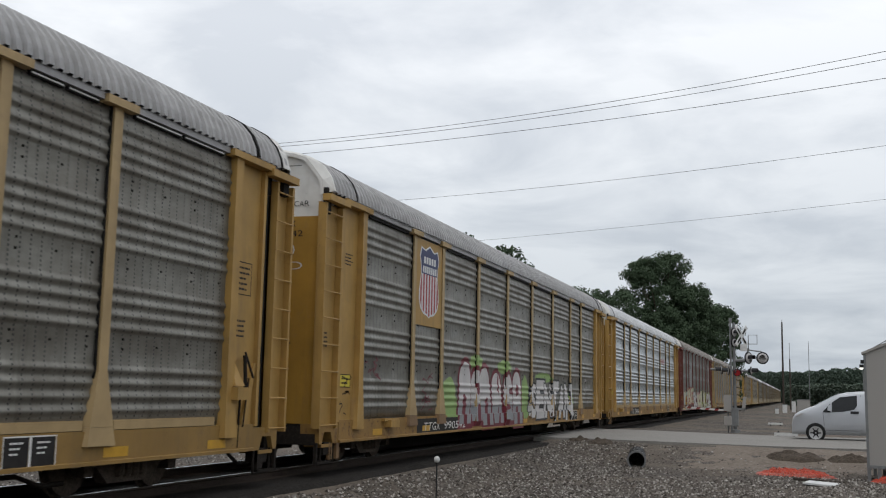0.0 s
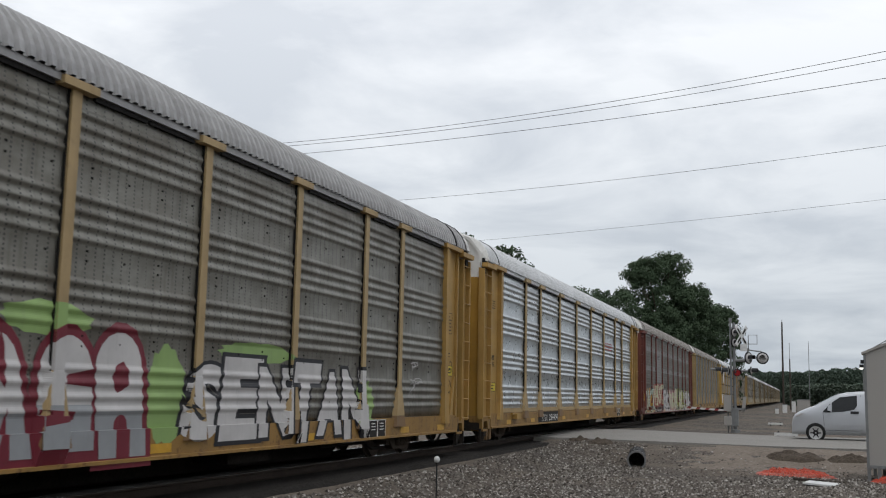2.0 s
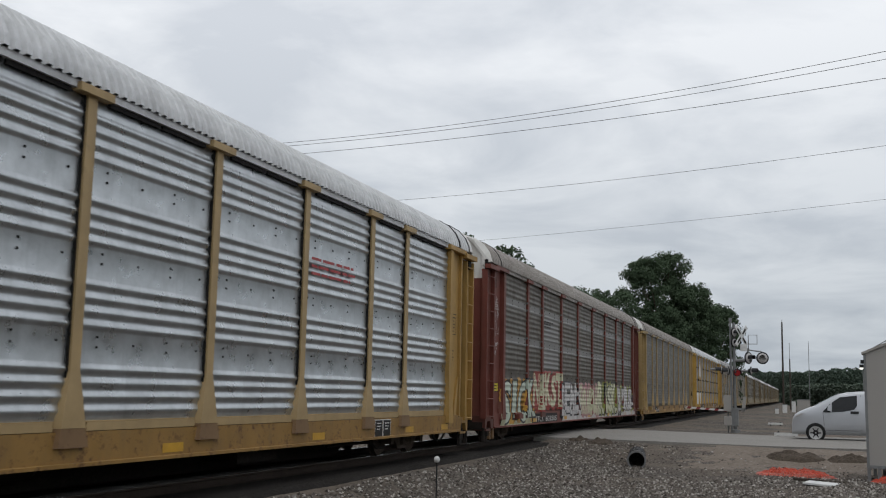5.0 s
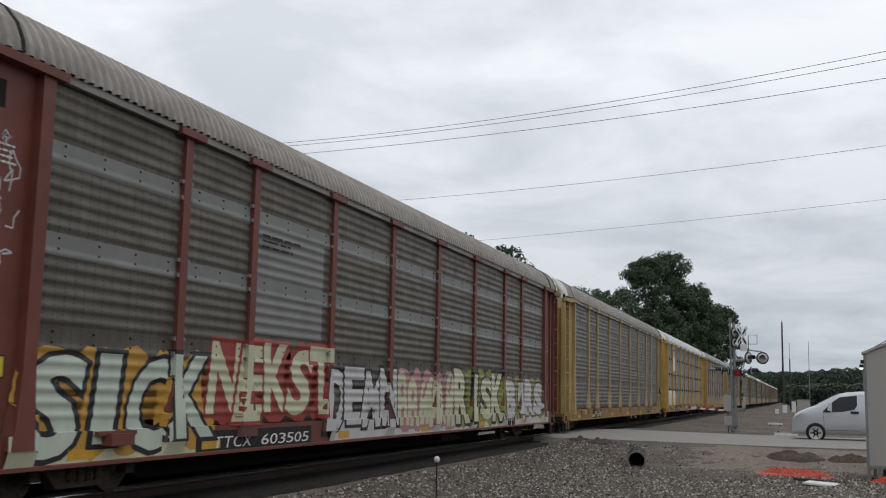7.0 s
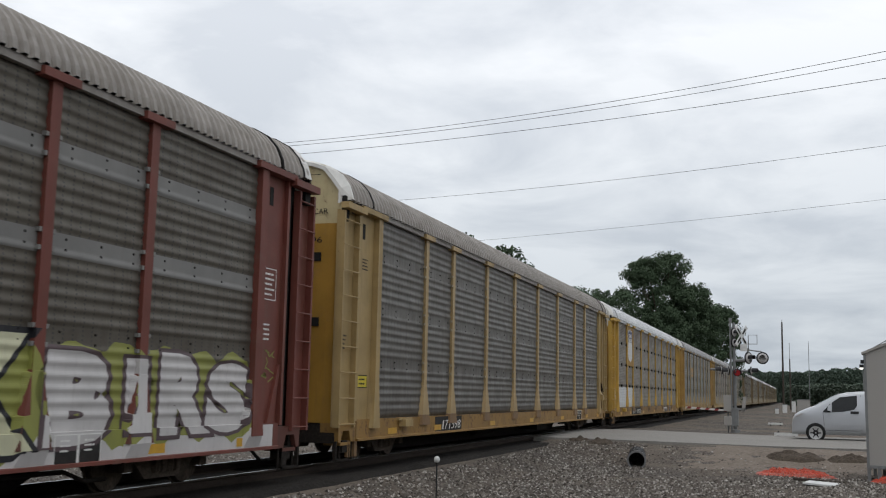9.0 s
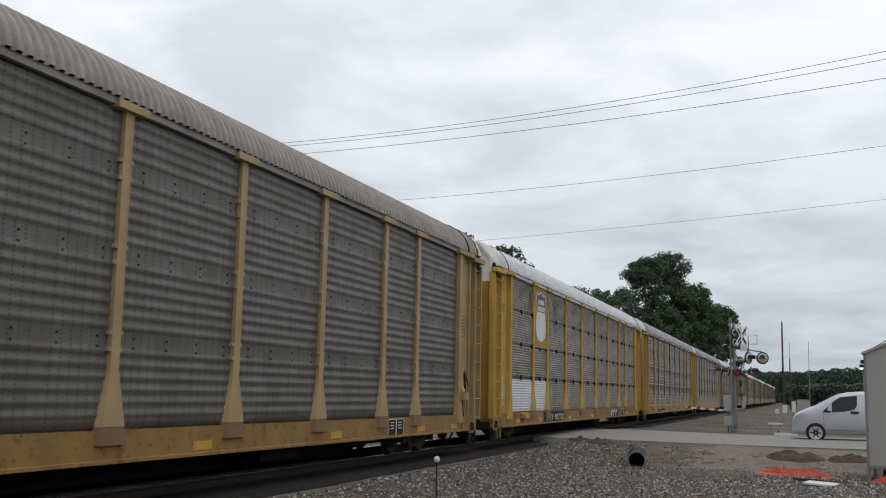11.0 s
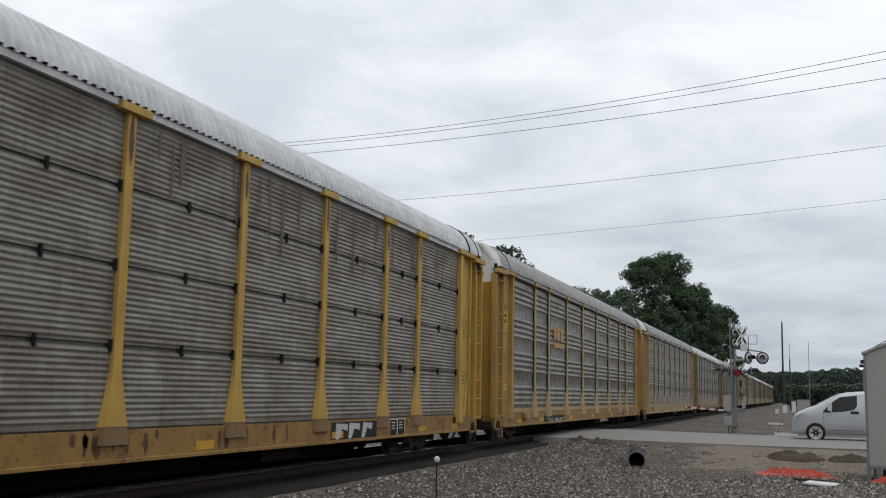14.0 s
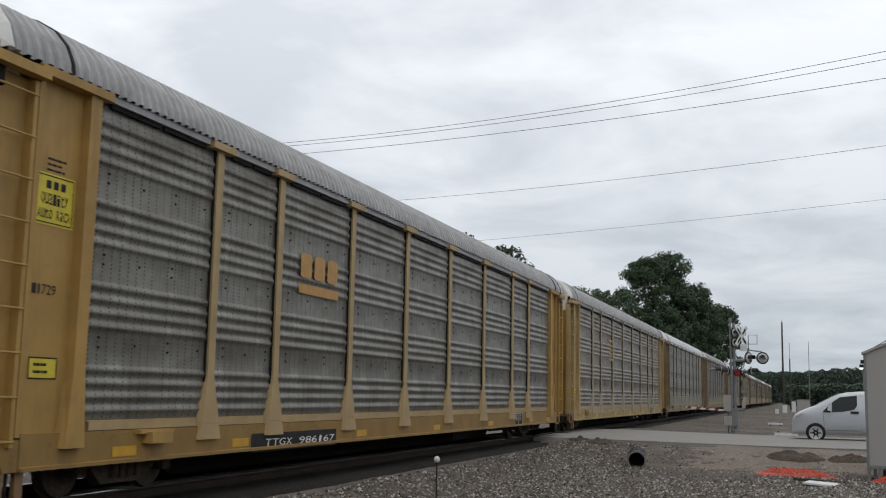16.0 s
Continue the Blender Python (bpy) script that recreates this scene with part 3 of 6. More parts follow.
        for a in (-0.89, 0.89):
            ws = part("wheelset", once("wheelset", wheelset_mesh), truck, "", pose(0, a, 0.36))
            if index <= 8:
                WHEELSETS.append(ws)
    return car


Y_OLD = dict(paint=YELLOW, post=POST_TAN, sheet=SHEET_GREY, roof=ROOF_GREY, kind="four", end=YELLOW_DEEP, end_top=WHITE_END)
STYLES = {
    1: dict(Y_OLD, sill=SILL_DARK, label="yellow car carrier with weathered grey corrugated sides"),
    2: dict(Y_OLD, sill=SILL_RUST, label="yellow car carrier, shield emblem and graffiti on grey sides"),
    3: dict(Y_OLD, sill=SILL_RUST, sheet=SHEET_BRIGHT, roof=ROOF_WHITE, label="yellow car carrier with clean bright galvanised sides"),
    4: dict(paint=MAROON, post=MAROON, sheet=SHEET_BROWN, roof=ROOF_TAN, kind="double", end=MAROON, end_top=WHITE_END, label="oxide-red car carrier with long graffiti on brown sides"),
    5: dict(Y_OLD, paint=YELLOW_TAN, post=POST_TAN, sill=SILL_RUST, sheet=SHEET_DARK, kind="double", roof=ROOF_TAN, end_top=CREAM_END, label="pale yellow car carrier with dark dusty grey sides"),
    6: dict(Y_OLD, paint=YELLOW_PALE, post=YELLOW_PALE, sill=SILL_RUST, sheet=SHEET_TAN, kind="hinged", roof=ROOF_WHITE, label="yellow car carrier, white-patched sheets and shield emblem"),
    7: dict(Y_OLD, sill=SILL_DARK, label="yellow car carrier with letter emblem on grey sides"),
    8: dict(Y_OLD, paint=YELLOW_TAN, post=POST_PALE, sheet=SHEET_TAN, label="deep yellow car carrier with small square emblem"),
}


def style(k):
    if k in STYLES:
        return STYLES[k]
    return [dict(Y_OLD, paint=YELLOW_DULL, post=POST_PALE, sheet=SHEET_TAN, label="yellow car carrier with dusty tan sides"),
            dict(Y_OLD, paint=YELLOW_DULL, post=POST_PALE, roof=ROOF_WHITE, label="yellow car carrier with grey sides and pale roof"),
            dict(Y_OLD, paint=YELLOW_DULL, post=POST_PALE, sheet=SHEET_DARK, label="yellow car carrier with dark grey sides"),
            dict(Y_OLD, paint=YELLOW_DULL, post=POST_PALE, sheet=SHEET_TAN, roof=ROOF_WHITE, label="yellow car carrier with tan sides and pale roof")][k % 4]


CARS = {}
for k in range(1, 18):
    CARS[k] = build_car(k, style(k))


# ---- marks on the cars ----
def poly_mesh(polys):
    """A bmesh of flat outlines in (y, z), lying at x = 0."""
    bm = bmesh.new()
    for pl in polys:
        vs = [bm.verts.new((0, y, z)) for y, z in pl]
        if len(vs) > 2:
            bm.faces.new(vs)
    return bm


def glyphs(word, y0, y1, z0, z1, bold=0.0, jitter=0.0, seed=0, slant=0.0, edge=0.0):
    """Letters of the built-in font fitted between y0..y1 and z0..z1, as one bmesh."""
    rnd = random.Random(seed)
    out = bmesh.new()
    n = len(word)
    step = (y1 - y0) / n
    for i, ch in enumerate(word):
        if ch == " ":
            continue
        cu = bpy.data.curves.new("letter", "FONT")
        cu.body, cu.offset, cu.resolution_u = ch, bold, 3
        ob = bpy.data.objects.new("letter", cu)
        me = ob.to_mesh()
        co = np.array([v.co[:2] for v in me.vertices])
        if len(co):
            lo, hi = co.min(0), co.max(0)
            if edge:
                # the same letter grown by a rim, placed as the plain one
                ob.to_mesh_clear()
                cu.offset = bold + edge
                me = ob.to_mesh()
                co = np.array([v.co[:2] for v in me.vertices])
            sz = np.maximum(hi - lo, 1e-3)
            wide = 0.86 * step if ch not in "1I" else 0.36 * step
            cy = y0 + (i + 0.5) * step
            ang = rnd.uniform(-jitter, jitter) * 0.35
            gz0 = z0 + rnd.uniform(0, jitter) * 0.25 * (z1 - z0)
            gz1 = z1 - rnd.uniform(0, jitter) * 0.25 * (z1 - z0)
            grow = 1 + jitter * rnd.uniform(0.1, 0.45)
            vs = []
            for p in co:
                u = ((p[0] - lo[0]) / sz[0] - 0.5) * wide * grow
                w = gz0 + (p[1] - lo[1]) / sz[1] * (gz1 - gz0)
                vs.append(out.verts.new((0, cy + u + (slant + ang) * (w - (z0 + z1) / 2), w)))
            for pl in me.polygons:
                try:
                    out.faces.new([vs[k] for k in pl.vertices])
                except ValueError:
                    pass
        ob.to_mesh_clear()
        bpy.data.objects.remove(ob)
        bpy.data.curves.remove(cu)
    return out


def surface_x(kind, y, z, flat):
    if flat is not None:
        return flat
    if z < Z_PANEL - 0.01:
        x = 1.49
    else:
        x = 1.44 + sheet_depth(kind, z)
    for p in POSTS:
        d = abs(y - p)
        if z > 1.72:
            if d < 0.087:
                x = 1.506
        elif z > 0.86:
            k = (1.72 - z) / 0.86
            if d < 0.085 + 0.20 * k:
                x = 1.508 + 0.045 * k
    return x


def mark(car, name, bm, mat, kind=None, flat=None, lift=0.004, label=""):
    """Paint that lies on the car's side: follows ridges and posts where kind is given."""
    if flat is None:
        zs = [v.co.z for v in bm.verts]
        ys = [v.co.y for v in bm.verts]
        cuts = [z for z, d in sheet_profile(kind)] + [Z_PANEL - 0.012, Z_PANEL - 0.008, 0.86, 1.2, 1.5, 1.72]
        for z in cuts:
            if min(zs) < z < max(zs):
                bmesh.ops.bisect_plane(bm, geom=bm.verts[:] + bm.edges[:] + bm.faces[:], plane_co=(0, 0, z), plane_no=(0, 0, 1), dist=1e-5)
        for p in POSTS:
            for d in (-0.29, -0.20, -0.09, -0.084, 0.084, 0.09, 0.20, 0.29):
                if min(ys) < p + d < max(ys):
                    bmesh.ops.bisect_plane(bm, geom=bm.verts[:] + bm.edges[:] + bm.faces[:], plane_co=(0, p + d, 0), plane_no=(0, 1, 0), dist=1e-5)
    for v in bm.verts:
        v.co.x = surface_x(kind, v.co.y, v.co.z, flat) + lift
    bmesh.ops.recalc_face_normals(bm, faces=bm.faces)
    if sum(f.normal.x for f in bm.faces) < 0:
        bmesh.ops.reverse_faces(bm, faces=bm.faces)
    me = bpy.data.meshes.new(name)
    bm.to_mesh(me)
    bm.free()
    me.materials.append(mat)
    ob = part(name, me, car, label)
    return tagged(ob, label, kind="stuff") if name in ("data_stencil", "label_print", "placard_print", "placard_frame", "sprayed_scrawl", "emblem_bars", "sign_border", "stencil_lettering") else ob


def rect(y0, y1, z0, z1):
    return [(y0, z0), (y1, z0), (y1, z1), (y0, z1)]


def lines(y0, y1, z0, z1, n, seed=0):
    """Plain short bars in place of small lettering."""
    rnd = random.Random(seed)
    h, out = (z1 - z0) / n, []
    for i in range(n):
        y, stop = y0, y0 + (y1 - y0) * rnd.uniform(0.7, 1)
        while y < stop - 0.03:
            w = min(rnd.uniform(0.12, 0.35) * (y1 - y0), stop - y)
            out.append(rect(y, y + w * 0.85, z0 + h * i + h * 0.3, z0 + h * i + h * 0.68))
            y += w
    return out


def frame_lines(y0, y1, z0, z1, w=0.015):
    return [rect(y0, y1, z0, z0 + w), rect(y0, y1, z1 - w, z1), rect(y0, y0 + w, z0 + w, z1 - w), rect(y1 - w, y1, z0 + w, z1 - w)]


def blotch(cy, cz, ry, rz, seed, n=22, wild=0.3):
    rnd = random.Random(seed)
    return [(cy + ry * math.cos(i * 2 * math.pi / n) * rnd.uniform(1 - wild, 1 + wild * 0.5), cz + rz * math.sin(i * 2 * math.pi / n) * rnd.uniform(1 - wild, 1 + wild * 0.5)) for i in range(n)]


def spray(name, col, wear=0.25):
    m, nt, b = base(name, 0.5)
    c = ramp(nt, tex(nt, 1.4, 4, 0.6), [(0.3, shade(col, 0.85)), (0.7, shade(col, 1.1))])
    w = ramp(nt, tex(nt, 3.0, 5, 0.7, (4, 4, 0.4)), [(0.55, (0, 0, 0)), (0.8, (wear, wear, wear))])
    nt.links.new(blend(nt, w, c, (0.16, 0.15, 0.14)), b.inputs["Base Color"])
    return m


SPRAY_WHITE = spray("white_spray_paint", (0.55, 0.53, 0.52))
SPRAY_SILVER = spray("silver_spray_paint", (0.30, 0.31, 0.32))
SPRAY_CREAM = spray("cream_spray_paint", (0.56, 0.55, 0.38))
SPRAY_PALE = spray("pale_green_white_spray_paint", (0.50, 0.56, 0.47))
SPRAY_GREEN = spray("green_spray_paint", (0.27, 0.40, 0.14))
SPRAY_OLIVE = spray("olive_spray_paint", (0.26, 0.27, 0.07))
SPRAY_WINE = spray("wine_red_spray_paint", (0.17, 0.022, 0.035))
SPRAY_MAUVE = spray("dark_mauve_spray_paint", (0.10, 0.07, 0.075))
SPRAY_RED = spray("red_spray_paint", (0.30, 0.05, 0.04))
SPRAY_PINK = spray("pink_spray_paint", (0.42, 0.22, 0.22))
SPRAY_BLACK = spray("black_spray_paint", (0.02, 0.02, 0.024))
SPRAY_ORANGE = spray("orange_yellow_spray_paint", (0.50, 0.27, 0.05))
EMBLEM_BLUE = plain("emblem_navy", (0.04, 0.05, 0.13), 0.5)
EMBLEM_RED = plain("emblem_red", (0.36, 0.05, 0.05), 0.5)
EMBLEM_WHITE = plain("emblem_white", (0.66, 0.66, 0.66), 0.5)
EMBLEM_GOLD = plain("emblem_gold", (0.46, 0.25, 0.07), 0.5)
REFLECTOR = plain("yellow_reflector_strip", (0.56, 0.31, 0.03), 0.35)
SIGN_YELLOW = plain("bright_yellow_sign", (0.62, 0.50, 0.05), 0.5)
PLATE_BLACK = plain("black_plate_paint", (0.03, 0.028, 0.027), 0.6, 0, 0.25)
PATCH_PALE = spray("pale_zinc_patch", (0.20, 0.195, 0.185), 0.6)


STAIN = spray("thin_brown_stain", (0.135, 0.088, 0.058), 0.3)
RUST = spray("brown_rust_stain", (0.10, 0.052, 0.028), 0.3)


def shield(cy, cz, w, h):
    """Half-outline of a shield, mirrored."""
    half = [(0.0, 0.50), (0.22, 0.43), (0.40, 0.46), (0.47, 0.34), (0.42, 0.22), (0.40, 0.10), (0.47, -0.12), (0.48, -0.26), (0.40, -0.38), (0.25, -0.45), (0.08, -0.47), (0.0, -0.50)]
    return [(cy + a * w, cz + b * h) for a, b in half] + [(cy - a * w, cz + b * h) for a, b in reversed(half[1:-1])]


def clip(bm, co, no):
    bmesh.ops.bisect_plane(bm, geom=bm.verts[:] + bm.edges[:] + bm.faces[:], plane_co=co, plane_no=no, clear_outer=True)
    return bm


def emblem(car, y0, y1, z0, z1, striped, kind, paint):
    """Painted board in the second bay with a shield of plain shapes."""
    board = Shape().box(1.44, 1.484, y0, y1, z0, z1).mesh("emblem_board", paint)
    part("emblem_board", board, car, "painted sheet with shield emblem")
    cy, cz, w, h = (y0 + y1) / 2, (z0 + z1) / 2 + 0.04, (y1 - y0) * 0.80, (z1 - z0) * 0.86
    mark(car, "shield_rim", poly_mesh([shield(cy, cz, w, h)]), EMBLEM_WHITE, flat=1.484, lift=0.003)
    w, h = w * 0.93, h * 0.95
    split = cz + h * 0.10
    mark(car, "shield_top", clip(poly_mesh([shield(cy, cz, w, h)]), (0, 0, split), (0, 0, -1)), EMBLEM_BLUE, flat=1.484, lift=0.006)
    if striped:
        for i in range(7):
            a = cy - w * 0.46 + i * w * 0.142
            bm = clip(poly_mesh([shield(cy, cz, w, h)]), (0, 0, split), (0, 0, 1))
            clip(bm, (0, a, 0), (0, -1, 0))
            clip(bm, (0, a + w * 0.072, 0), (0, 1, 0))
            mark(car, "shield_stripe", bm, EMBLEM_RED, flat=1.484, lift=0.006)
    for i, (za, wid) in enumerate(((0.30, 0.66), (0.165, 0.74))):
        bars, x = [], cy - wid * w / 2
        for k in range(5 if i == 0 else 7):
            bw = wid * w / (5 if i == 0 else 7)
            bars.append(rect(x + bw * k + 0.15 * bw, x + bw * k + 0.85 * bw, cz + h * (za - 0.05), cz + h * (za + 0.05)))
        mark(car, "emblem_bars", poly_mesh(bars), EMBLEM_WHITE, flat=1.484, lift=0.010)


def number_plate(car, y0, y1, text, dark=True, z0=0.66, z1=0.99, slant=0.25):
    if dark:
        mark(car, "stencil_panel", poly_mesh([rect(y0 - 0.35, y1, z0 - 0.01, z1 + 0.03)]), PLATE_BLACK, flat=1.49, lift=0.005)
    mark(car, "stencil_lettering", glyphs(text, y0 + 0.08, y1 - 0.08, z0 + 0.07, z1 - 0.06, 0.0, 0.0, 0, slant), WHITE_MARK if dark else DARK_MARK, flat=1.49, lift=0.009)


def piece(car, kind, word, y0, y1, z0, z1, fill, edge, seed, back=None, bold=0.05):
    """A painted word in fat letters: cloud, outline, fill."""
    if back is not None:
        n = 5
        mark(car, "graffiti_cloud", poly_mesh([blotch(y0 + (y1 - y0) * (i + 0.5) / n, (z0 + z1) / 2, (y1 - y0) / n * 0.8, (z1 - z0) * 0.53, seed + i, 28, 0.1) for i in range(n)]), back, kind, lift=0.003)
    step = (y1 - y0) / len(word)
    for i, ch in enumerate(word):
        a, b = y0 + step * i - 0.04 * step, y0 + step * (i + 1) + 0.04 * step
        mark(car, "painted_outline", glyphs(ch, a, b, z0, z1, bold, 0.5, seed + i, 0.08, 0.042), edge, kind, lift=0.006 + 0.0014 * i)
        mark(car, "painted_letter", glyphs(ch, a, b, z0, z1, bold, 0.5, seed + i, 0.08), fill, kind, lift=0.0067 + 0.0014 * i)


def arch(a, b, q, t, g, lean, n=9):
    """A fat upright form with a round top."""
    mid, r = (a + b) / 2, (b - a) / 2 + g
    top = t - min(r, 0.45 * (t - q))
    pts = [(a - g, q - g), (b + g, q - g)]
    for i in range(n + 1):
        w = math.pi * i / n
        pts.append((mid + lean + r * math.cos(w), top + (t - top + g) * math.sin(w)))
    return pts


def bar_piece(car, kind, y0, y1, z0, z1, fill, edge, seed, n=7, back=None, rim=0.06, picks=None, low=None):
    """Painted lettering that cannot be read: fat round-topped bars with a dark edge and slots."""
    if back is not None:
        mark(car, "graffiti_cloud", poly_mesh([blotch(y0 + (y1 - y0) * (i + 0.5) / 5, (z0 + z1) / 2, (y1 - y0) / 5 * 0.7, (z1 - z0) * 0.54, seed + i, 28, 0.1) for i in range(5)]), back, kind, lift=0.003)
    step, high = (y1 - y0) / n, z1 - z0
    outer, inner, slots = [], [], []
    rnd = random.Random(seed)
    for i in range(n):
        a, b = y0 + step * i + 0.05 * step, y0 + step * (i + 1) - 0.05 * step
        t, q = z1 - rnd.uniform(0, 0.16) * high, z0 + rnd.uniform(0, 0.10) * high
        lean = rnd.uniform(-0.3, 0.3) * step
        outer.append(arch(a, b, q, t, rim, lean))
        inner.append(arch(a, b, q, t, 0.0, lean))
        mid, pick, w = (a + b) / 2, rnd.randrange(4), 0.13 * step
        pick = picks[i] if picks else pick
        if pick == 0:
            slots.append(arch(mid - w, mid + w, q - 0.01, q + 0.48 * (t - q), 0.0, lean * 0.4, 6))
        elif pick == 1:
            slots.append([(b, q + 0.55 * (t - q)), (b + lean * 0.5, q + 0.72 * (t - q)), (mid, q + 0.66 * (t - q)), (mid - w, q + 0.58 * (t - q))])
            slots.append([(a, q + 0.22 * (t - q)), (a, q + 0.36 * (t - q)), (mid + w, q + 0.34 * (t - q)), (mid + w, q + 0.27 * (t - q))])
        elif pick == 2:
            slots.append(blotch(mid + lean * 0.7, q + 0.64 * (t - q), 0.16 * step, 0.13 * (t - q), seed + i, 10, 0.15))
            slots.append(arch(mid - w, mid + w, q - 0.01, q + 0.34 * (t - q), 0.0, lean * 0.2, 6))
        else:
            slots.append([(mid - w, t - 0.35 * (t - q)), (mid + w + lean, t + 0.02), (mid + 1.6 * w + lean, t - 0.12 * (t - q)), (mid + 0.3 * w, t - 0.45 * (t - q))])
            slots.append([(mid - 0.5 * w, q - 0.01), (mid + w, q - 0.01), (mid + 0.6 * w, q + 0.4 * (t - q))])
    for i in range(n):
        mark(car, "painted_outline", poly_mesh([outer[i]]), edge, kind, lift=0.006 + 0.0003 * i)
        mark(car, "painted_form", poly_mesh([inner[i]]), fill, kind, lift=0.010 + 0.0003 * i)
        if low:
            mark(car, "painted_fade", clip(poly_mesh([inner[i]]), (0, 0, low[1] + 0.12 * rnd.random()), (0, 0, 1)), low[0], kind, lift=0.0125 + 0.0003 * i)
    for pl in slots:
        mark(car, "painted_slot", poly_mesh([pl]), edge, kind, lift=0.0145)


def scrawl(car, cy, cz, w, h, seed, mat, flat=1.43, n=3):
    """Thin sprayed strokes, too loose to read."""
    rnd = random.Random(seed)
    polys = []
    for k in range(n):
        y, z = cy + rnd.uniform(-0.4, 0.2) * w, cz + h * (0.45 - k / n)
        for i in range(10):
            y2, z2 = y + rnd.uniform(-0.35, 0.45) * w * 0.7, z + rnd.uniform(-0.5, 0.5) * h / n
            d = Vector((y2 - y, z2 - z))
            if d.length < 0.02:
                continue
            q = Vector((-d.y, d.x)).normalized() * 0.010
            polys.append([(y + q.x, z + q.y), (y2 + q.x, z2 + q.y), (y2 - q.x, z2 - q.y), (y - q.x, z - q.y)])
            y, z = y2, z2
            if abs(y - cy) > w * 0.5:
                y = cy
    mark(car, "sprayed_scrawl", poly_mesh(polys), mat, flat=flat, lift=0.006 if flat else 0.01)


def small_marks(car, k, dark=DARK_MARK):
    """Data stencils on the end bays and reflector strips on the sill."""
    mark(car, "data_stencil", poly_mesh(frame_lines(12.18, 12.62, 2.95, 3.45) + lines(12.23, 12.58, 3.0, 3.4, 5, k)), dark, flat=1.43, lift=0.004)
    mark(car, "data_stencil", poly_mesh(lines(12.2, 12.5, 2.3, 2.6, 4, k + 1)), dark, flat=1.43, lift=0.004)
    mark(car, "data_stencil", poly_mesh(lines(-12.6, -12.25, 3.85, 4.1, 4, k + 2)), dark, flat=1.43, lift=0.004)
    mark(car, "data_stencil", poly_mesh(lines(-13.5, -13.2, 2.3, 2.6, 4, k + 3)), dark, flat=1.42, lift=0.004)
    mark(car, "warning_label", poly_mesh([rect(-12.68, -12.22, 1.62, 1.86)]), SIGN_YELLOW, flat=1.43, lift=0.004)
    mark(car, "label_print", poly_mesh(frame_lines(-12.68, -12.22, 1.62, 1.86) + lines(-12.6, -12.3, 1.66, 1.82, 2, k)), DARK_MARK, flat=1.43, lift=0.007)
    for y in (-11.2, -8.4, -3.9, 0.4, 4.8, 9.2, 11.5):
        mark(car, "reflector", poly_mesh([rect(y, y + 0.48, 0.72, 0.84)]), REFLECTOR, flat=1.49, lift=0.006)
    # placard board by the rear truck
    for a in (7.55, 7.97):
        mark(car, "placard", poly_mesh([rect(a, a + 0.37, 0.665, 1.0)]), PLATE_BLACK, flat=1.49, lift=0.005)
        mark(car, "placard_print", poly_mesh(lines(a + 0.08, a + 0.3, 0.80, 0.97, 3, k)), WHITE_MARK, flat=1.49, lift=0.010)
    mark(car, "placard_frame", poly_mesh(frame_lines(7.53, 8.36, 0.65, 1.015) + [rect(7.925, 7.965, 0.665, 1.0)]), WHITE_MARK, flat=1.49, lift=0.008)


def end_marks(car, digits, mat):
    """Lettering on the leading end door, seen along the train."""
    for text, z0, z1, c, w, m in (("HEIGHT CAR", 4.80, 4.90, 0.62, 1.05, DARK_MARK), ("TTGX", 4.44, 4.55, 0.62, 0.55, mat), (digits, 4.26, 4.37, 0.68, 0.72, mat)):
        bm = glyphs(text, c - w / 2, c + w / 2, z0, z1)
        for v in bm.verts:
            v.co = Vector((v.co.y, -13.568, v.co.z))
        me = bpy.data.meshes.new("end_lettering")
        bmesh.ops.recalc_face_normals(bm, faces=bm.faces)
        bm.to_mesh(me)
        bm.free()
        me.materials.append(m)
        part("end_lettering", me, car)
    end_paint(car, "end_stencil", lines(0.35, 1.0, 2.25, 2.5, 3, 7), mat)


def end_paint(car, name, polys, mat):
    """Flat paint on the leading end door."""
    bm = poly_mesh(polys)
    for v in bm.verts:
        v.co = Vector((v.co.y, -13.566, v.co.z))
    me = bpy.data.meshes.new(name)
    bmesh.ops.recalc_face_normals(bm, faces=bm.faces)
    bm.to_mesh(me)
    bm.free()
    me.materials.append(mat)
    tagged(part(name, me, car), kind="stuff")


def ring(cy, cz, ry, rz, w, n=14):
    """A drawn loop of thin strokes."""
    pts = [(cy + ry * math.cos(2 * math.pi * i / n), cz + rz * math.sin(2 * math.pi * i / n)) for i in range(n + 1)]
    return [[p, q, (q[0] * (1 - w) + cy * w, q[1] * (1 - w) + cz * w), (p[0] * (1 - w) + cy * w, p[1] * (1 - w) + cz * w)] for p, q in zip(pts, pts[1:])]


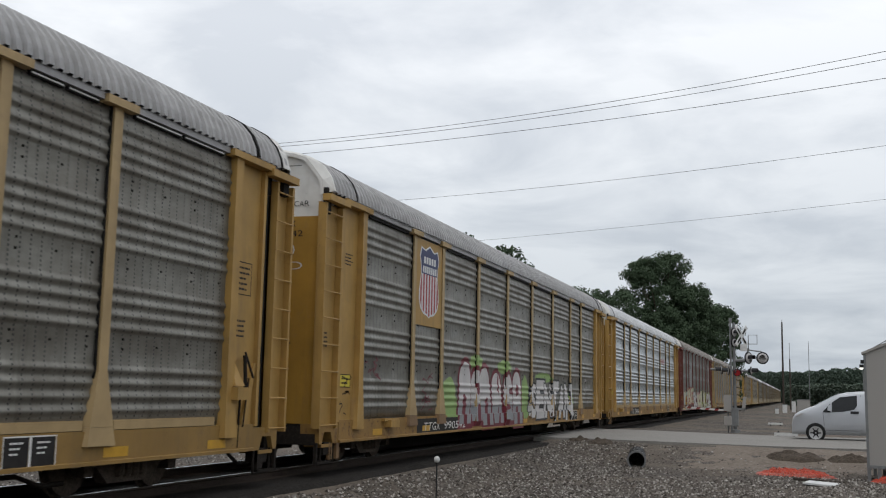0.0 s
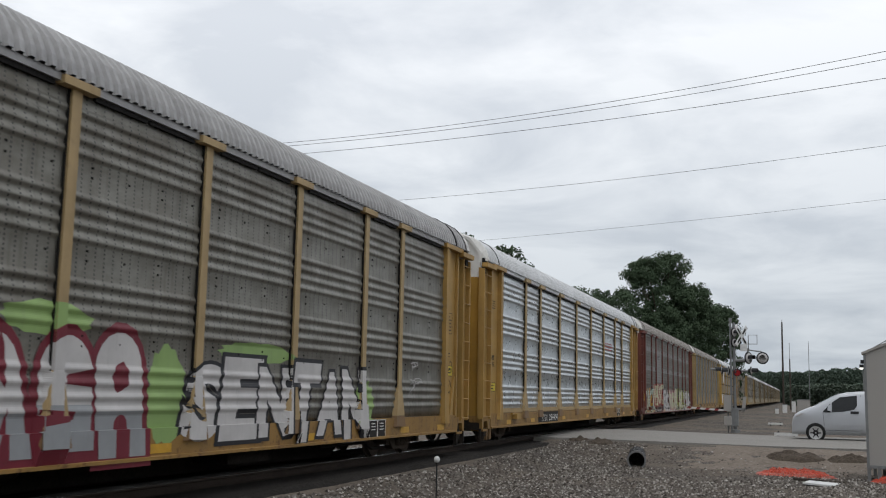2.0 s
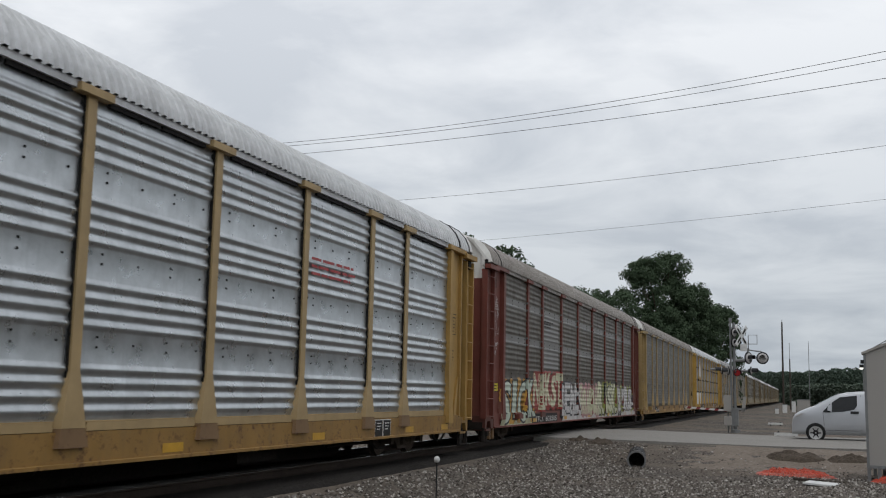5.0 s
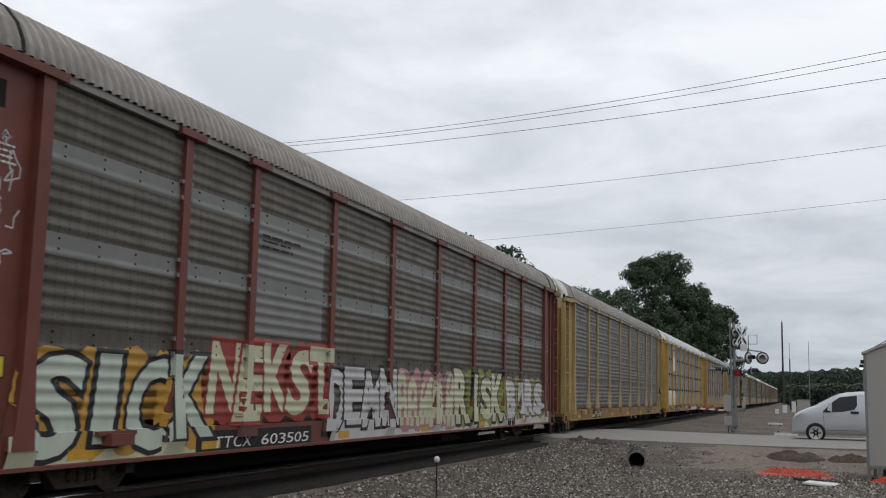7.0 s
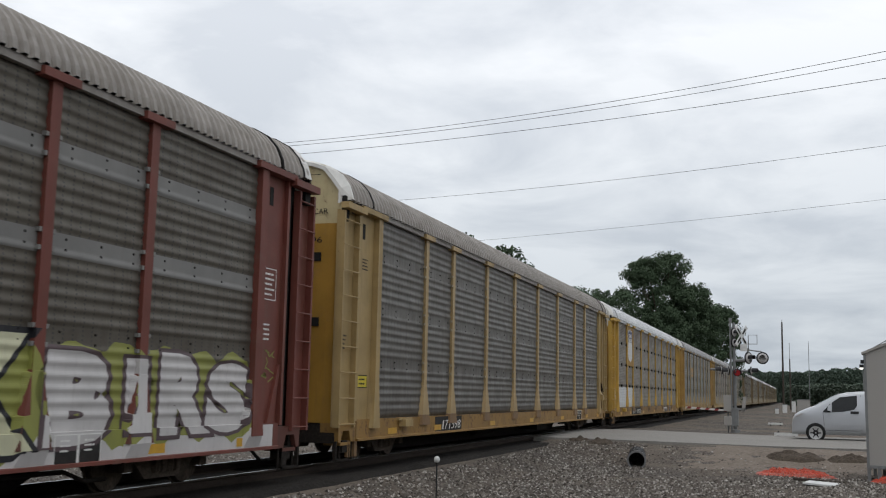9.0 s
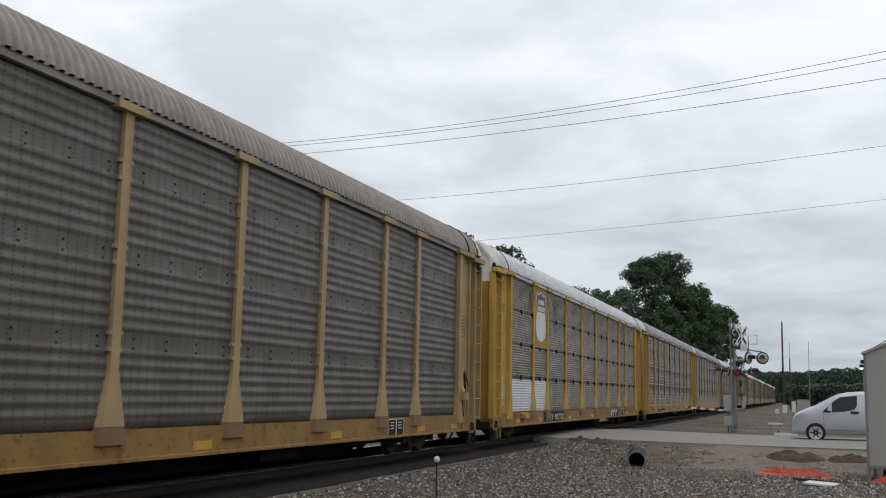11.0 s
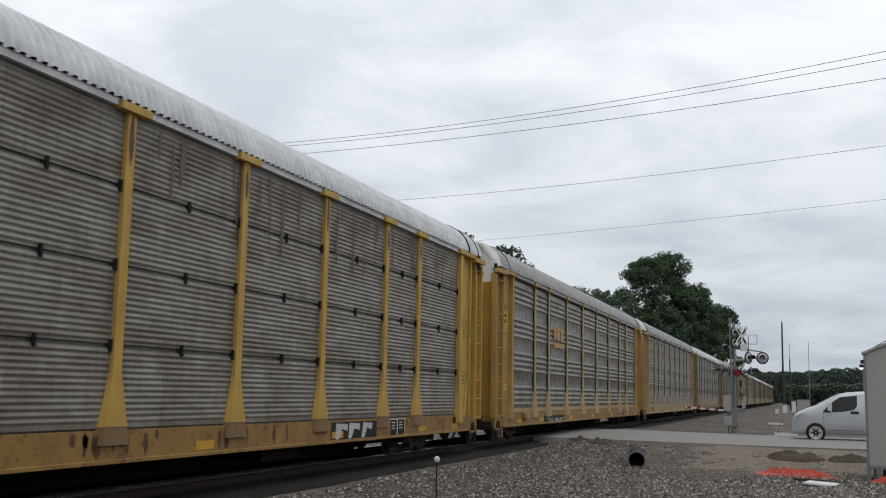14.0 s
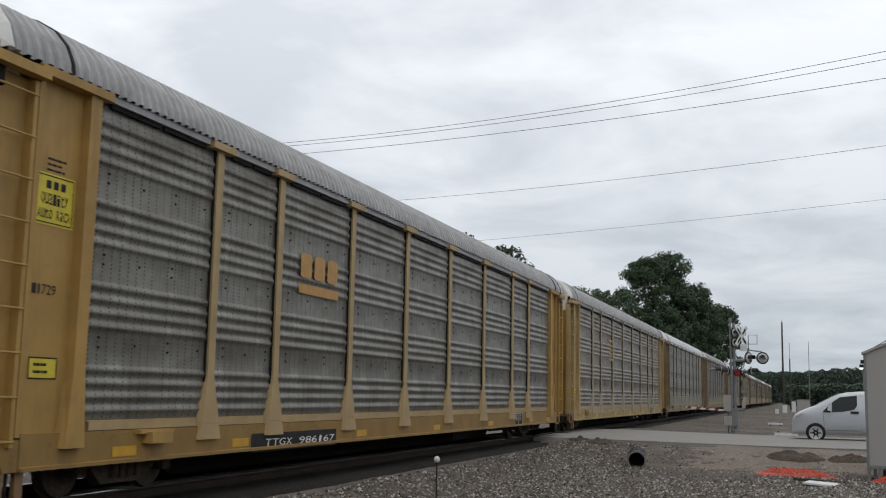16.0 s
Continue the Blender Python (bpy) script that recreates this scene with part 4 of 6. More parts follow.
def fittings(car, st, k):
    """Hand brake with its chain, jacking lug, steps and air hose."""
    pm = st["paint"]
    if k in (1, 5):
        brake = part("hand_brake", once(("brake", pm.name), lambda: Shape().box(1.43, 1.66, 11.98, 12.30, 1.40, 1.58).hexa(
            [(1.43, 12.0, 1.6), (1.60, 12.02, 1.6), (1.60, 12.28, 1.6), (1.43, 12.3, 1.6), (1.43, 12.1, 1.95), (1.45, 12.1, 1.95), (1.45, 12.2, 1.95), (1.43, 12.2, 1.95)]).mesh("brake_bracket", pm)), car, "rusty brake bracket and lever")
        part("brake_lever", once("lever", lambda: Shape().tube((1.50, 12.42, 2.1), (1.58, 12.55, 1.72), 0.018).tube((1.53, 12.36, 2.05), (1.55, 12.40, 1.45), 0.03).path([(1.5, 12.56 - 0.02 * i, 1.72 - 0.12 * i) for i in range(7)], 0.012).tube((1.48, 12.36, 1.4), (1.48, 12.32, 0.7), 0.018).mesh("brake_lever", UNDER)), brake)
    part("corner_gusset", once(("gusset", pm.name), lambda: Shape().prism([(12.42, 1.02), (12.62, 1.02), (12.80, 1.95), (12.74, 1.95)], "x", 1.43, 1.475).mesh("corner_gusset", pm)), car)
    part("jacking_lug", once(("lug", pm.name), lambda: Shape().box(1.49, 1.64, -10.6, -10.15, 0.86, 1.0).box(1.49, 1.56, -10.75, -10.0, 0.98, 1.03).mesh("jacking_lug", pm)), car)
    for e in (-1, 1):
        part("corner_step", once(("step", e), lambda: Shape().path([(1.44, e * 12.9, 0.66), (1.44, e * 12.9, 0.30), (1.44, e * 13.4, 0.30), (1.44, e * 13.4, 0.66)], 0.02).mesh("corner_step", UNDER)), car)
        for a in (12.72, 13.02) if e < 0 else (13.1,):
            part("step_plate", once(("splate", e), lambda: Shape().box(1.40, 1.46, -0.06, 0.06, 0.36, 0.66).mesh("step_plate", FOOT_RUST if e < 0 else UNDER)), car, "", pose(0, e * a, 0))
        part("air_hose", once(("hose", e), lambda: Shape().path([(0.45, e * (13.5 + 0.75 * math.sin(i / 8 * 1.57)), 0.75 - 0.42 * math.sin(i / 8 * math.pi * 0.62)) for i in range(9)], 0.03, 6).mesh("air_hose", BLACK)), car, "black rubber air hose")
    part("brake_pipe", once("pipe", lambda: Shape().path([(1.1, 6.2, 0.55), (1.1, 8.2, 0.55), (1.1, 8.6, 0.42), (1.1, 9.0, 0.42)], 0.03).mesh("brake_pipe", UNDER)), car)
    part("valve_box", once("valve", lambda: Shape().box(0.5, 1.1, 3.0, 4.3, 0.42, 0.85).mesh("valve_box", UNDER)), car)
    part("air_tank", once("tank", lambda: Shape().lathe([(-3.1, 0.0), (-3.05, 0.15), (-2.95, 0.2), (-1.25, 0.2), (-1.15, 0.15), (-1.1, 0.0)], "y", 14, (0.7, 0, 0.62)).mesh("air_tank", UNDER)), car)


def rivets(car, kind, st):
    """Bolt heads that hold the sheets: in the flat bands and along the posts."""
    s = Shape()
    rnd = random.Random(5)
    bands = {"four": [2.06, 3.05, 4.04], "hinged": [], "double": [2.08, 3.13, 4.19]}[kind]
    for i, w in enumerate(BAYS):
        a = POSTS[i]
        n = 4 if w > 2.5 else 3
        for z in bands:
            for j in range(n):
                y = a + w * (j + 0.6) / n
                for dz in (-0.05, 0.07) if kind != "four" or j % 2 == 0 else (0.0,):
                    s.box(1.44, 1.452, y - 0.012, y + 0.012, z + dz - 0.013, z + dz + 0.013)
        if kind == "hinged":
            for z in (2.05, 3.03, 4.01):
                for y in (a + 0.11, a + w / 2, a + w - 0.11):
                    s.box(1.42, 1.478, y - 0.022, y + 0.022, z - 0.08, z + 0.07)
    return s.mesh("sheet_bolts", BLACK)


def dress(k, car, st):
    kind, paint = st["kind"], st["paint"]
    fittings(car, st, k)
    light = k == 4
    if k in (4, 5, 6):
        for z in (2.72, 3.92):
            part("door_recess", once(("recess", z), lambda: Shape().box(0.62, 1.02, -13.575, -13.50, z, z + 0.16).mesh("door_recess", BLACK)), car, "dark hand recess in the end door")
    small_marks(car, k, WHITE_MARK if light else DARK_MARK)
    tagged(part("sheet_bolts", once(("bolts", kind), lambda: rivets(car, kind, st)), car, "dark bolt heads"), kind="stuff")
    for y in (-12.62, 12.3) if k in (4, 5, 6) else ():
        part("bay_slot", once(("slot", y), lambda: Shape().box(1.40, 1.436, y, y + 0.12, 4.45, 4.75).mesh("bay_slot", BLACK)), car, "dark slot opening")
    if kind == "double":
        bolts = Shape()
        for p in POSTS[1:-1]:
            for z in (2.0, 2.2, 3.05, 3.25, 4.1, 4.32):
                for d in (-0.11, 0.11):
                    bolts.box(1.44, 1.50, p + d - 0.022, p + d + 0.022, z - 0.026, z + 0.026)
        tagged(part("post_clips", bolts.mesh("post_clips", POST_PALE if k != 4 else PATCH_PALE), car, "pale clips along the posts"), kind="stuff")


for k, car in CARS.items():
    if k <= 9:
        dress(k, car, style(k))

B = POSTS
emblem(CARS[2], B[1] + 0.10, B[2] - 0.10, 3.02, 4.92, True, "four", YELLOW)
emblem(CARS[6], B[1] + 0.10, B[2] - 0.10, 3.03, 4.94, False, "hinged", YELLOW_DEEP)
number_plate(CARS[2], -8.4, -5.2, "TTGX 990542", z1=0.96)
number_plate(CARS[3], -7.1, -4.6, "TTGX 254404")
number_plate(CARS[4], -8.2, -5.0, "TTCX 603505", z0=0.65, z1=0.94)
number_plate(CARS[5], -8.0, -6.4, "171598")
number_plate(CARS[6], -7.35, -4.6, "ETTX 907720")
number_plate(CARS[7], -7.5, -4.8, "TTGX 986167", z0=0.62, z1=0.86)
for k, t, m in ((2, "990542", DARK_MARK), (3, "254404", DARK_MARK), (4, "603505", WHITE_MARK), (5, "171596", DARK_MARK), (6, "907720", DARK_MARK), (7, "986167", DARK_MARK)):
    end_marks(CARS[k], t, m)

mark(CARS[2], "warning_label", poly_mesh([rect(12.2, 12.68, 1.95, 2.2)]), SIGN_YELLOW, flat=1.43, lift=0.006)
mark(CARS[2], "label_print", poly_mesh(frame_lines(12.2, 12.68, 1.95, 2.2) + lines(12.28, 12.6, 1.99, 2.17, 2, 5)), DARK_MARK, flat=1.43, lift=0.009)
mark(CARS[6], "label_print", poly_mesh(frame_lines(12.2, 12.66, 1.78, 2.08) + lines(12.26, 12.6, 1.83, 2.03, 2, 6)), DARK_MARK, flat=1.43, lift=0.009)

end_paint(CARS[2], "sprayed_scrawl", ring(0.72, 4.02, 0.16, 0.15, 0.14) + ring(0.66, 4.05, 0.05, 0.05, 0.3) + ring(0.80, 4.05, 0.05, 0.05, 0.3) + ring(0.56, 3.72, 0.16, 0.07, 0.2) + ring(0.88, 3.74, 0.16, 0.07, 0.2), SPRAY_WHITE)

# second car: two big painted pieces with green sprays, and small scrawls
for i, (cy, cz, ry, rz) in enumerate(((-6.5, 1.5, 0.55, 0.45), (-6.1, 1.15, 0.7, 0.3), (0.75, 1.45, 0.45, 0.7), (-4.3, 2.35, 0.6, 0.2), (-1.6, 2.3, 0.8, 0.2), (3.2, 2.1, 1.2, 0.16), (7.3, 1.3, 0.5, 0.5))):
    mark(CARS[2], "green_spray", poly_mesh([blotch(cy, cz, ry, rz, 40 + i, 28, 0.15)]), SPRAY_GREEN, "four", lift=0.002 + 0.0004 * i)
bar_piece(CARS[2], "four", -5.85, 0.35, 0.70, 2.38, SPRAY_WHITE, SPRAY_WINE, 21, 6, None, 0.13, (0, 2, 0, 3, 1, 2), (SPRAY_SILVER, 1.25))
piece(CARS[2], "four", "SENTAN", 1.15, 7.35, 0.665, 2.05, SPRAY_WHITE, SPRAY_BLACK, 23, None, 0.06)
scrawl(CARS[2], -11.2, 1.9, 0.8, 0.5, 31, SPRAY_WINE, 1.476, 2)
scrawl(CARS[2], -8.0, 1.6, 0.9, 0.6, 32, SPRAY_WINE, 1.476, 3)
scrawl(CARS[2], -12.45, 1.45, 0.5, 0.4, 33, DARK_MARK, 1.43, 3)
scrawl(CARS[2], 9.9, 1.7, 1.1, 0.7, 34, SPRAY_WHITE, 1.476, 4)
scrawl(CARS[2], 12.4, 1.7, 0.5, 0.8, 35, DARK_MARK, 1.43, 4)

# fourth car: a continuous band of lettering along the lower side
piece(CARS[4], "double", "SICK", -11.9, -8.2, 0.74, 2.02, SPRAY_PALE, SPRAY_BLACK, 52, SPRAY_ORANGE, 0.035)
piece(CARS[4], "double", "NEKST", -8.2, -4.2, 1.06, 2.3, SPRAY_CREAM, SPRAY_RED, 53, SPRAY_RED, 0.04)
piece(CARS[4], "double", "DEMN", -4.4, -1.0, 0.8, 2.02, SPRAY_WHITE, SPRAY_BLACK, 54, None, 0.04)
bar_piece(CARS[4], "double", -0.9, 2.7, 0.75, 2.02, SPRAY_CREAM, SPRAY_PINK, 55, 6, SPRAY_PINK)
piece(CARS[4], "double", "RISK", 2.85, 7.1, 0.72, 2.15, SPRAY_CREAM, SPRAY_BLACK, 57, SPRAY_OLIVE)
piece(CARS[4], "double", "BIRS", 7.4, 11.8, 0.85, 2.05, SPRAY_WHITE, SPRAY_MAUVE, 58, SPRAY_OLIVE, 0.07)
mark(CARS[4], "sill_overspray", poly_mesh([rect(-12.2, -8.3, 0.65, 1.02)]), SPRAY_CREAM, "double", lift=0.002)
mark(CARS[4], "sill_overspray", poly_mesh([rect(-4.3, 12.6, 0.65, 1.02)]), SPRAY_WHITE, "double", lift=0.002)
mark(CARS[4], "pale_patch", poly_mesh([rect(B[2] + 0.12, B[3] - 0.35, 2.4, 4.1)]), PATCH_PALE, "double", lift=0.002)
for z in (3.0, 4.04):
    for i in range(9):
        mark(CARS[4], "pale_band", poly_mesh([rect(B[i] + 0.1, B[i + 1] - 0.1, z, z + 0.26)]), PATCH_PALE, "double", lift=0.0015)
mark(CARS[4], "scuffed_print", poly_mesh(lines(B[2] + 0.25, B[2] + 1.6, 3.72, 3.98, 3, 3)), DARK_MARK, flat=1.476)
scrawl(CARS[4], -12.45, 3.3, 0.5, 1.8, 61, SPRAY_WHITE, 1.43, 6)
scrawl(CARS[4], 12.4, 1.8, 0.5, 0.6, 62, SPRAY_OLIVE, 1.43, 3)

# third car: small red emblem bars
mark(CARS[3], "red_emblem", poly_mesh(lines(B[6] + 0.25, B[6] + 2.2, 3.48, 3.86, 3, 9)), EMBLEM_RED, flat=1.476)
mark(CARS[3], "bay_number", glyphs("26846", -12.70, -12.32, 2.28, 2.42), DARK_MARK, flat=1.43)
mark(CARS[3], "bay_code", poly_mesh([rect(-12.68 + 0.09 * i, -12.62 + 0.09 * i, 2.47, 2.6) for i in range(4)]), DARK_MARK, flat=1.43)

# sixth car: new sheets low in the first two bays, stencil on the sill
for i in (0, 1):
    w = BAYS[i] - 0.2
    part("new_sheet", once(("new", i), lambda: sheet_mesh("hinged", w, SHEET_NEW, Z_PANEL, 1.99)), CARS[6], "clean white replacement sheet", pose(0.012, (B[i] + B[i + 1]) / 2, 0))
for seed in (71, 72, 73):
    scrawl(CARS[6], -12.45, 1.6, 0.42, 0.62, seed, WHITE_MARK, 1.43 + 0.001 * (seed - 71), 6)
mark(CARS[6], "stencil_panel", poly_mesh([rect(4.75, 6.85, 0.66, 1.0)]), PLATE_BLACK, flat=1.49, lift=0.005)
for i, a in enumerate((4.95, 5.5, 6.1)):
    mark(CARS[6], "sprayed_tag", poly_mesh([[(a, 0.70), (a + 0.14, 0.70), (a + 0.26, 0.88), (a + 0.5, 0.84), (a + 0.52, 0.96), (a + 0.04 * i, 0.98)]]), SPRAY_WHITE, flat=1.49, lift=0.008)

rnd6 = random.Random(66)
for p in B[1:-1]:
    mark(CARS[6], "rust_run", poly_mesh([blotch(p, 4.62, 0.05, 0.28 * rnd6.uniform(0.5, 1.2), rnd6.randrange(999), 14, 0.3)]), RUST, flat=1.505, lift=0.003)
for i in range(60):
    y, h = rnd6.uniform(-11.8, 12.8), rnd6.uniform(0.06, 0.18)
    mark(CARS[6], "rust_run", poly_mesh([blotch(y, 1.02 - h, rnd6.uniform(0.015, 0.07), h, rnd6.randrange(999), 12, 0.4)]), RUST, flat=1.49, lift=0.003)
for i in range(40):
    a, h = rnd6.uniform(-11.7, 11.7), rnd6.uniform(0.2, 0.7)
    mark(CARS[6], "rust_run", poly_mesh([blotch(a, 4.92 - h, rnd6.uniform(0.02, 0.06), h, rnd6.randrange(999), 12, 0.4)]), STAIN, flat=1.456, lift=0.003)

# seventh car: gold emblem of plain blocks and a yellow sign on the end bay
emb = [[(a, 3.47), (a + 0.06, 3.43), (a + 0.36, 3.43), (a + 0.42, 3.47), (a + 0.42, 3.79), (a + 0.36, 3.84), (a + 0.06, 3.84), (a, 3.79)] for a in (-6.4, -5.88, -5.36)] + [rect(-6.44, -4.88, 3.16, 3.32)]
mark(CARS[7], "gold_emblem", poly_mesh(emb), EMBLEM_GOLD, flat=1.476, label="gold block emblem over a bar")
mark(CARS[7], "quality_sign", poly_mesh([rect(-12.76, -12.12, 3.32, 3.9)]), SIGN_YELLOW, flat=1.43, lift=0.006)
mark(CARS[7], "sign_border", poly_mesh(frame_lines(-12.74, -12.14, 3.34, 3.88, 0.012) + [rect(-12.60 + 0.12 * i, -12.52 + 0.12 * i, 3.73, 3.82) for i in range(3)]), DARK_MARK, flat=1.43, lift=0.009)
mark(CARS[7], "sign_lettering", glyphs("Quality", -12.68, -12.22, 3.55, 3.68), DARK_MARK, flat=1.43, lift=0.009)
mark(CARS[7], "sign_lettering", glyphs("Auto Rack", -12.72, -12.16, 3.39, 3.50), DARK_MARK, flat=1.43, lift=0.009)
mark(CARS[7], "bay_number", glyphs("B-1729", -12.80, -12.32, 2.55, 2.66), DARK_MARK, flat=1.43, lift=0.006)
# eighth car: small square gold emblem
mark(CARS[8], "gold_emblem", poly_mesh(frame_lines(-5.3, -4.0, 3.1, 4.0, 0.09) + lines(-5.1, -4.2, 3.25, 3.85, 3, 4)), EMBLEM_GOLD, flat=1.476)


# ---- level crossing and roadside ----
GALV = plain("dull_galvanised_steel", (0.21, 0.215, 0.215), 0.5, 0.4, 0.15)
ALU = rough_stuff("brushed_grey_aluminium", (0.27, 0.258, 0.24), (0.325, 0.31, 0.29), (0.37, 0.355, 0.33), 0.7, 60, 0.05, 0.002, 0.5)
DARK_METAL = plain("black_painted_metal", (0.02, 0.02, 0.021), 0.5, 0.1, 0.2)
SIGN_WHITE = plain("white_sign_sheet", (0.62, 0.62, 0.61), 0.5)
VAN_SILVER = plain("silver_car_paint", (0.46, 0.475, 0.50), 0.28, 0.35, 0.02, 1)
RIM = plain("light_alloy", (0.5, 0.5, 0.5), 0.35, 0.4)
GLASS_DARK = plain("dark_tinted_glass", (0.02, 0.022, 0.024), 0.08, 0.0, 0.1)
GLASS_DARK.node_tree.nodes["Principled BSDF"].inputs["Specular IOR Level"].default_value = 0.22
TYRE = plain("black_tyre_rubber", (0.02, 0.02, 0.02), 0.8)
POLE_WOOD = rough_stuff("weathered_pole_wood", (0.03, 0.025, 0.02), (0.06, 0.05, 0.042), (0.10, 0.085, 0.07), 2, 20)
RED_STRIPE = plain("red_reflective_stripe", (0.24, 0.035, 0.03), 0.45)


def glowing(name, col, strength):
    m, nt, b = base(name, 0.4)
    b.inputs["Base Color"].default_value = (*col, 1)
    b.inputs["Emission Color"].default_value = (*col, 1)
    b.inputs["Emission Strength"].default_value = strength
    return m


LAMP_RED = glowing("lit_red_lamp", (0.45, 0.025, 0.03), 0.12)
LAMP_OFF = plain("pale_lamp_lens", (0.45, 0.44, 0.43), 0.25)


def flasher(parent, x, y, z, face, lit=False, r=0.26):
    """A round background disc with a hooded lamp; face: degrees the lamp turns about z."""
    m = pose(x, y, z, 0, 0, face)
    disc = part("flasher", once(("disc", r), lambda: Shape().lathe([(0.02, 0.0), (0.02, r), (-0.01, r), (-0.01, r * 0.4), (0.12, 0.10), (0.14, 0.0)], "y", 24).mesh("flasher_disc", DARK_METAL)), parent, "round black crossing flasher", m)
    part("lens", once(("lens", lit, r), lambda: Shape().lathe([(-0.02, r * 0.80), (-0.05, r * 0.6), (-0.065, 0.0)], "y", 20).mesh("lens", LAMP_RED if lit else LAMP_OFF, smooth=True)), disc)
    hood = Shape()
    n = 12
    for d in (-0.02, -0.30):
        for i in range(n + 1):
            a = math.radians(-20 + 220 * i / n)
            hood.v.append((0.13 * math.cos(a), d, 0.13 * math.sin(a)))
    hood.f = [(i, i + 1, n + 2 + i, n + 1 + i) for i in range(n)]
    part("hood", once("hood", lambda: hood.mesh("hood", DARK_METAL)), disc)


def build_signal():
    X, Y, Z = -2.75, 48.6, 0.05
    sig = thing("crossing_signal", "galvanised crossing signal mast with crossbuck, flashers and lowered gate", "crossing signal", m=pose(X, Y, Z))
    part("mast", Shape().lathe([(0, 0.20), (0.12, 0.20), (0.14, 0.085), (1.0, 0.075), (4.9, 0.06), (4.92, 0.0)], "z", 16).mesh("mast", GALV), sig)
    part("base_box", Shape().box(-0.14, 0.14, -0.14, 0.14, 0.3, 1.0).mesh("base_box", GALV), sig)
    part("side_pole", Shape().tube((-0.14, -0.1, 0.0), (-0.14, -0.1, 5.05), 0.045).box(-0.2, -0.08, -0.16, -0.04, 4.95, 5.1).mesh("side_pole", GALV), sig)
    # crossbuck: two blades
    for a in (45, -45):
        blade = part("crossbuck_blade", once("blade", lambda: Shape().box(-0.60, 0.60, -0.012, 0.012, -0.10, 0.10).mesh("crossbuck_blade", SIGN_WHITE)), sig, "white crossbuck board", pose(0.34, -0.14 - (0.02 if a > 0 else 0), 4.30) @ pose(0, 0, 0, 0, 0, 60) @ pose(0, 0, 0, 0, a, 0))
        part("board_print", once("bprint", lambda: Shape().box(-0.45, -0.12, -0.017, -0.013, -0.05, 0.05).box(0.12, 0.45, -0.017, -0.013, -0.05, 0.05).mesh("board_print", DARK_METAL)), blade)
    part("track_sign", Shape().box(0.28, 0.58, -0.15, -0.13, 3.62, 3.92).mesh("track_sign", SIGN_WHITE), sig)
    part("ladder_rail", Shape().path([(0.62, 0.1, 3.3), (0.62, 0.1, 4.35), (1.0, 0.1, 4.35), (1.0, 0.1, 3.95), (0.62, 0.1, 3.95)], 0.02).mesh("ladder_rail", GALV), sig)
    part("cross_arm", Shape().tube((-1.05, 0, 2.80), (0.95, 0, 2.72), 0.05).tube((0.0, 0, 3.20), (0.75, 0, 3.22), 0.07).tube((0.55, 0, 3.2), (0.62, 0, 3.75), 0.04).tube((0.6, 0, 3.68), (1.2, 0, 3.60), 0.03).mesh("cross_arm", GALV), sig)
    flasher(sig, 1.22, 0, 3.32, 0, False, 0.27)
    flasher(sig, 0.62, 0, 3.32, 55, False, 0.27)
    flasher(sig, 0.12, -0.12, 2.66, 20, True, 0.17)
    flasher(sig, 0.72, -0.06, 2.74, 80, False, 0.20)
    flasher(sig, -0.55, 0, 2.78, -75, False, 0.20)
    flasher(sig, -0.26, 0, 2.74, -75, False, 0.20)
    flasher(sig, 0.02, -0.1, 4.45, 60, False, 0.22)
    flasher(sig, 0.02, -0.1, 4.0, 60, False, 0.22)
    part("gate_machine", Shape().box(-0.48, -0.16, -0.25, 0.15, 0.95, 1.66).mesh("gate_machine", ALU), sig, "pale gate drive housing")
    part("junction_box", Shape().box(-0.46, -0.14, -0.25, 0.1, 0.32, 0.72).mesh("junction_box", ALU), sig)
    part("conduit", Shape().path([(-0.3, -0.05, 0.0), (-0.3, -0.05, 0.35)], 0.04).path([(-0.3, -0.05, 0.7), (-0.3, -0.05, 0.98)], 0.04).mesh("conduit", GALV), sig)
    part("counterweight", Shape().hexa([(0.28, -0.1, 0.95), (0.42, -0.1, 0.95), (0.42, 0.1, 0.95), (0.28, 0.1, 0.95), (0.36, -0.1, 1.60), (0.50, -0.1, 1.60), (0.50, 0.1, 1.60), (0.36, 0.1, 1.60)]).mesh("counterweight", ALU), sig)
    part("counterweight_arm", Shape().box(-0.2, 0.45, -0.16, -0.1, 1.0, 1.1).mesh("counterweight_arm", GALV), sig)
    arm = part("gate_arm", Shape().box(-2.15, -0.16, -0.20, -0.16, -0.045, 0.045).mesh("gate_arm", WHITE_END), sig, "red and white striped gate arm", pose(0, 0, 0.95, 0, 3.5, 0))
    for i in range(5):
        part("stripe", once("gstripe", lambda: Shape().prism([(0.0, -0.047), (0.16, -0.047), (0.22, 0.047), (0.06, 0.047)], "y", -0.205, -0.158).mesh("stripe", RED_STRIPE)), arm, "", pose(-2.1 + 0.4 * i, 0, 0))


build_signal()


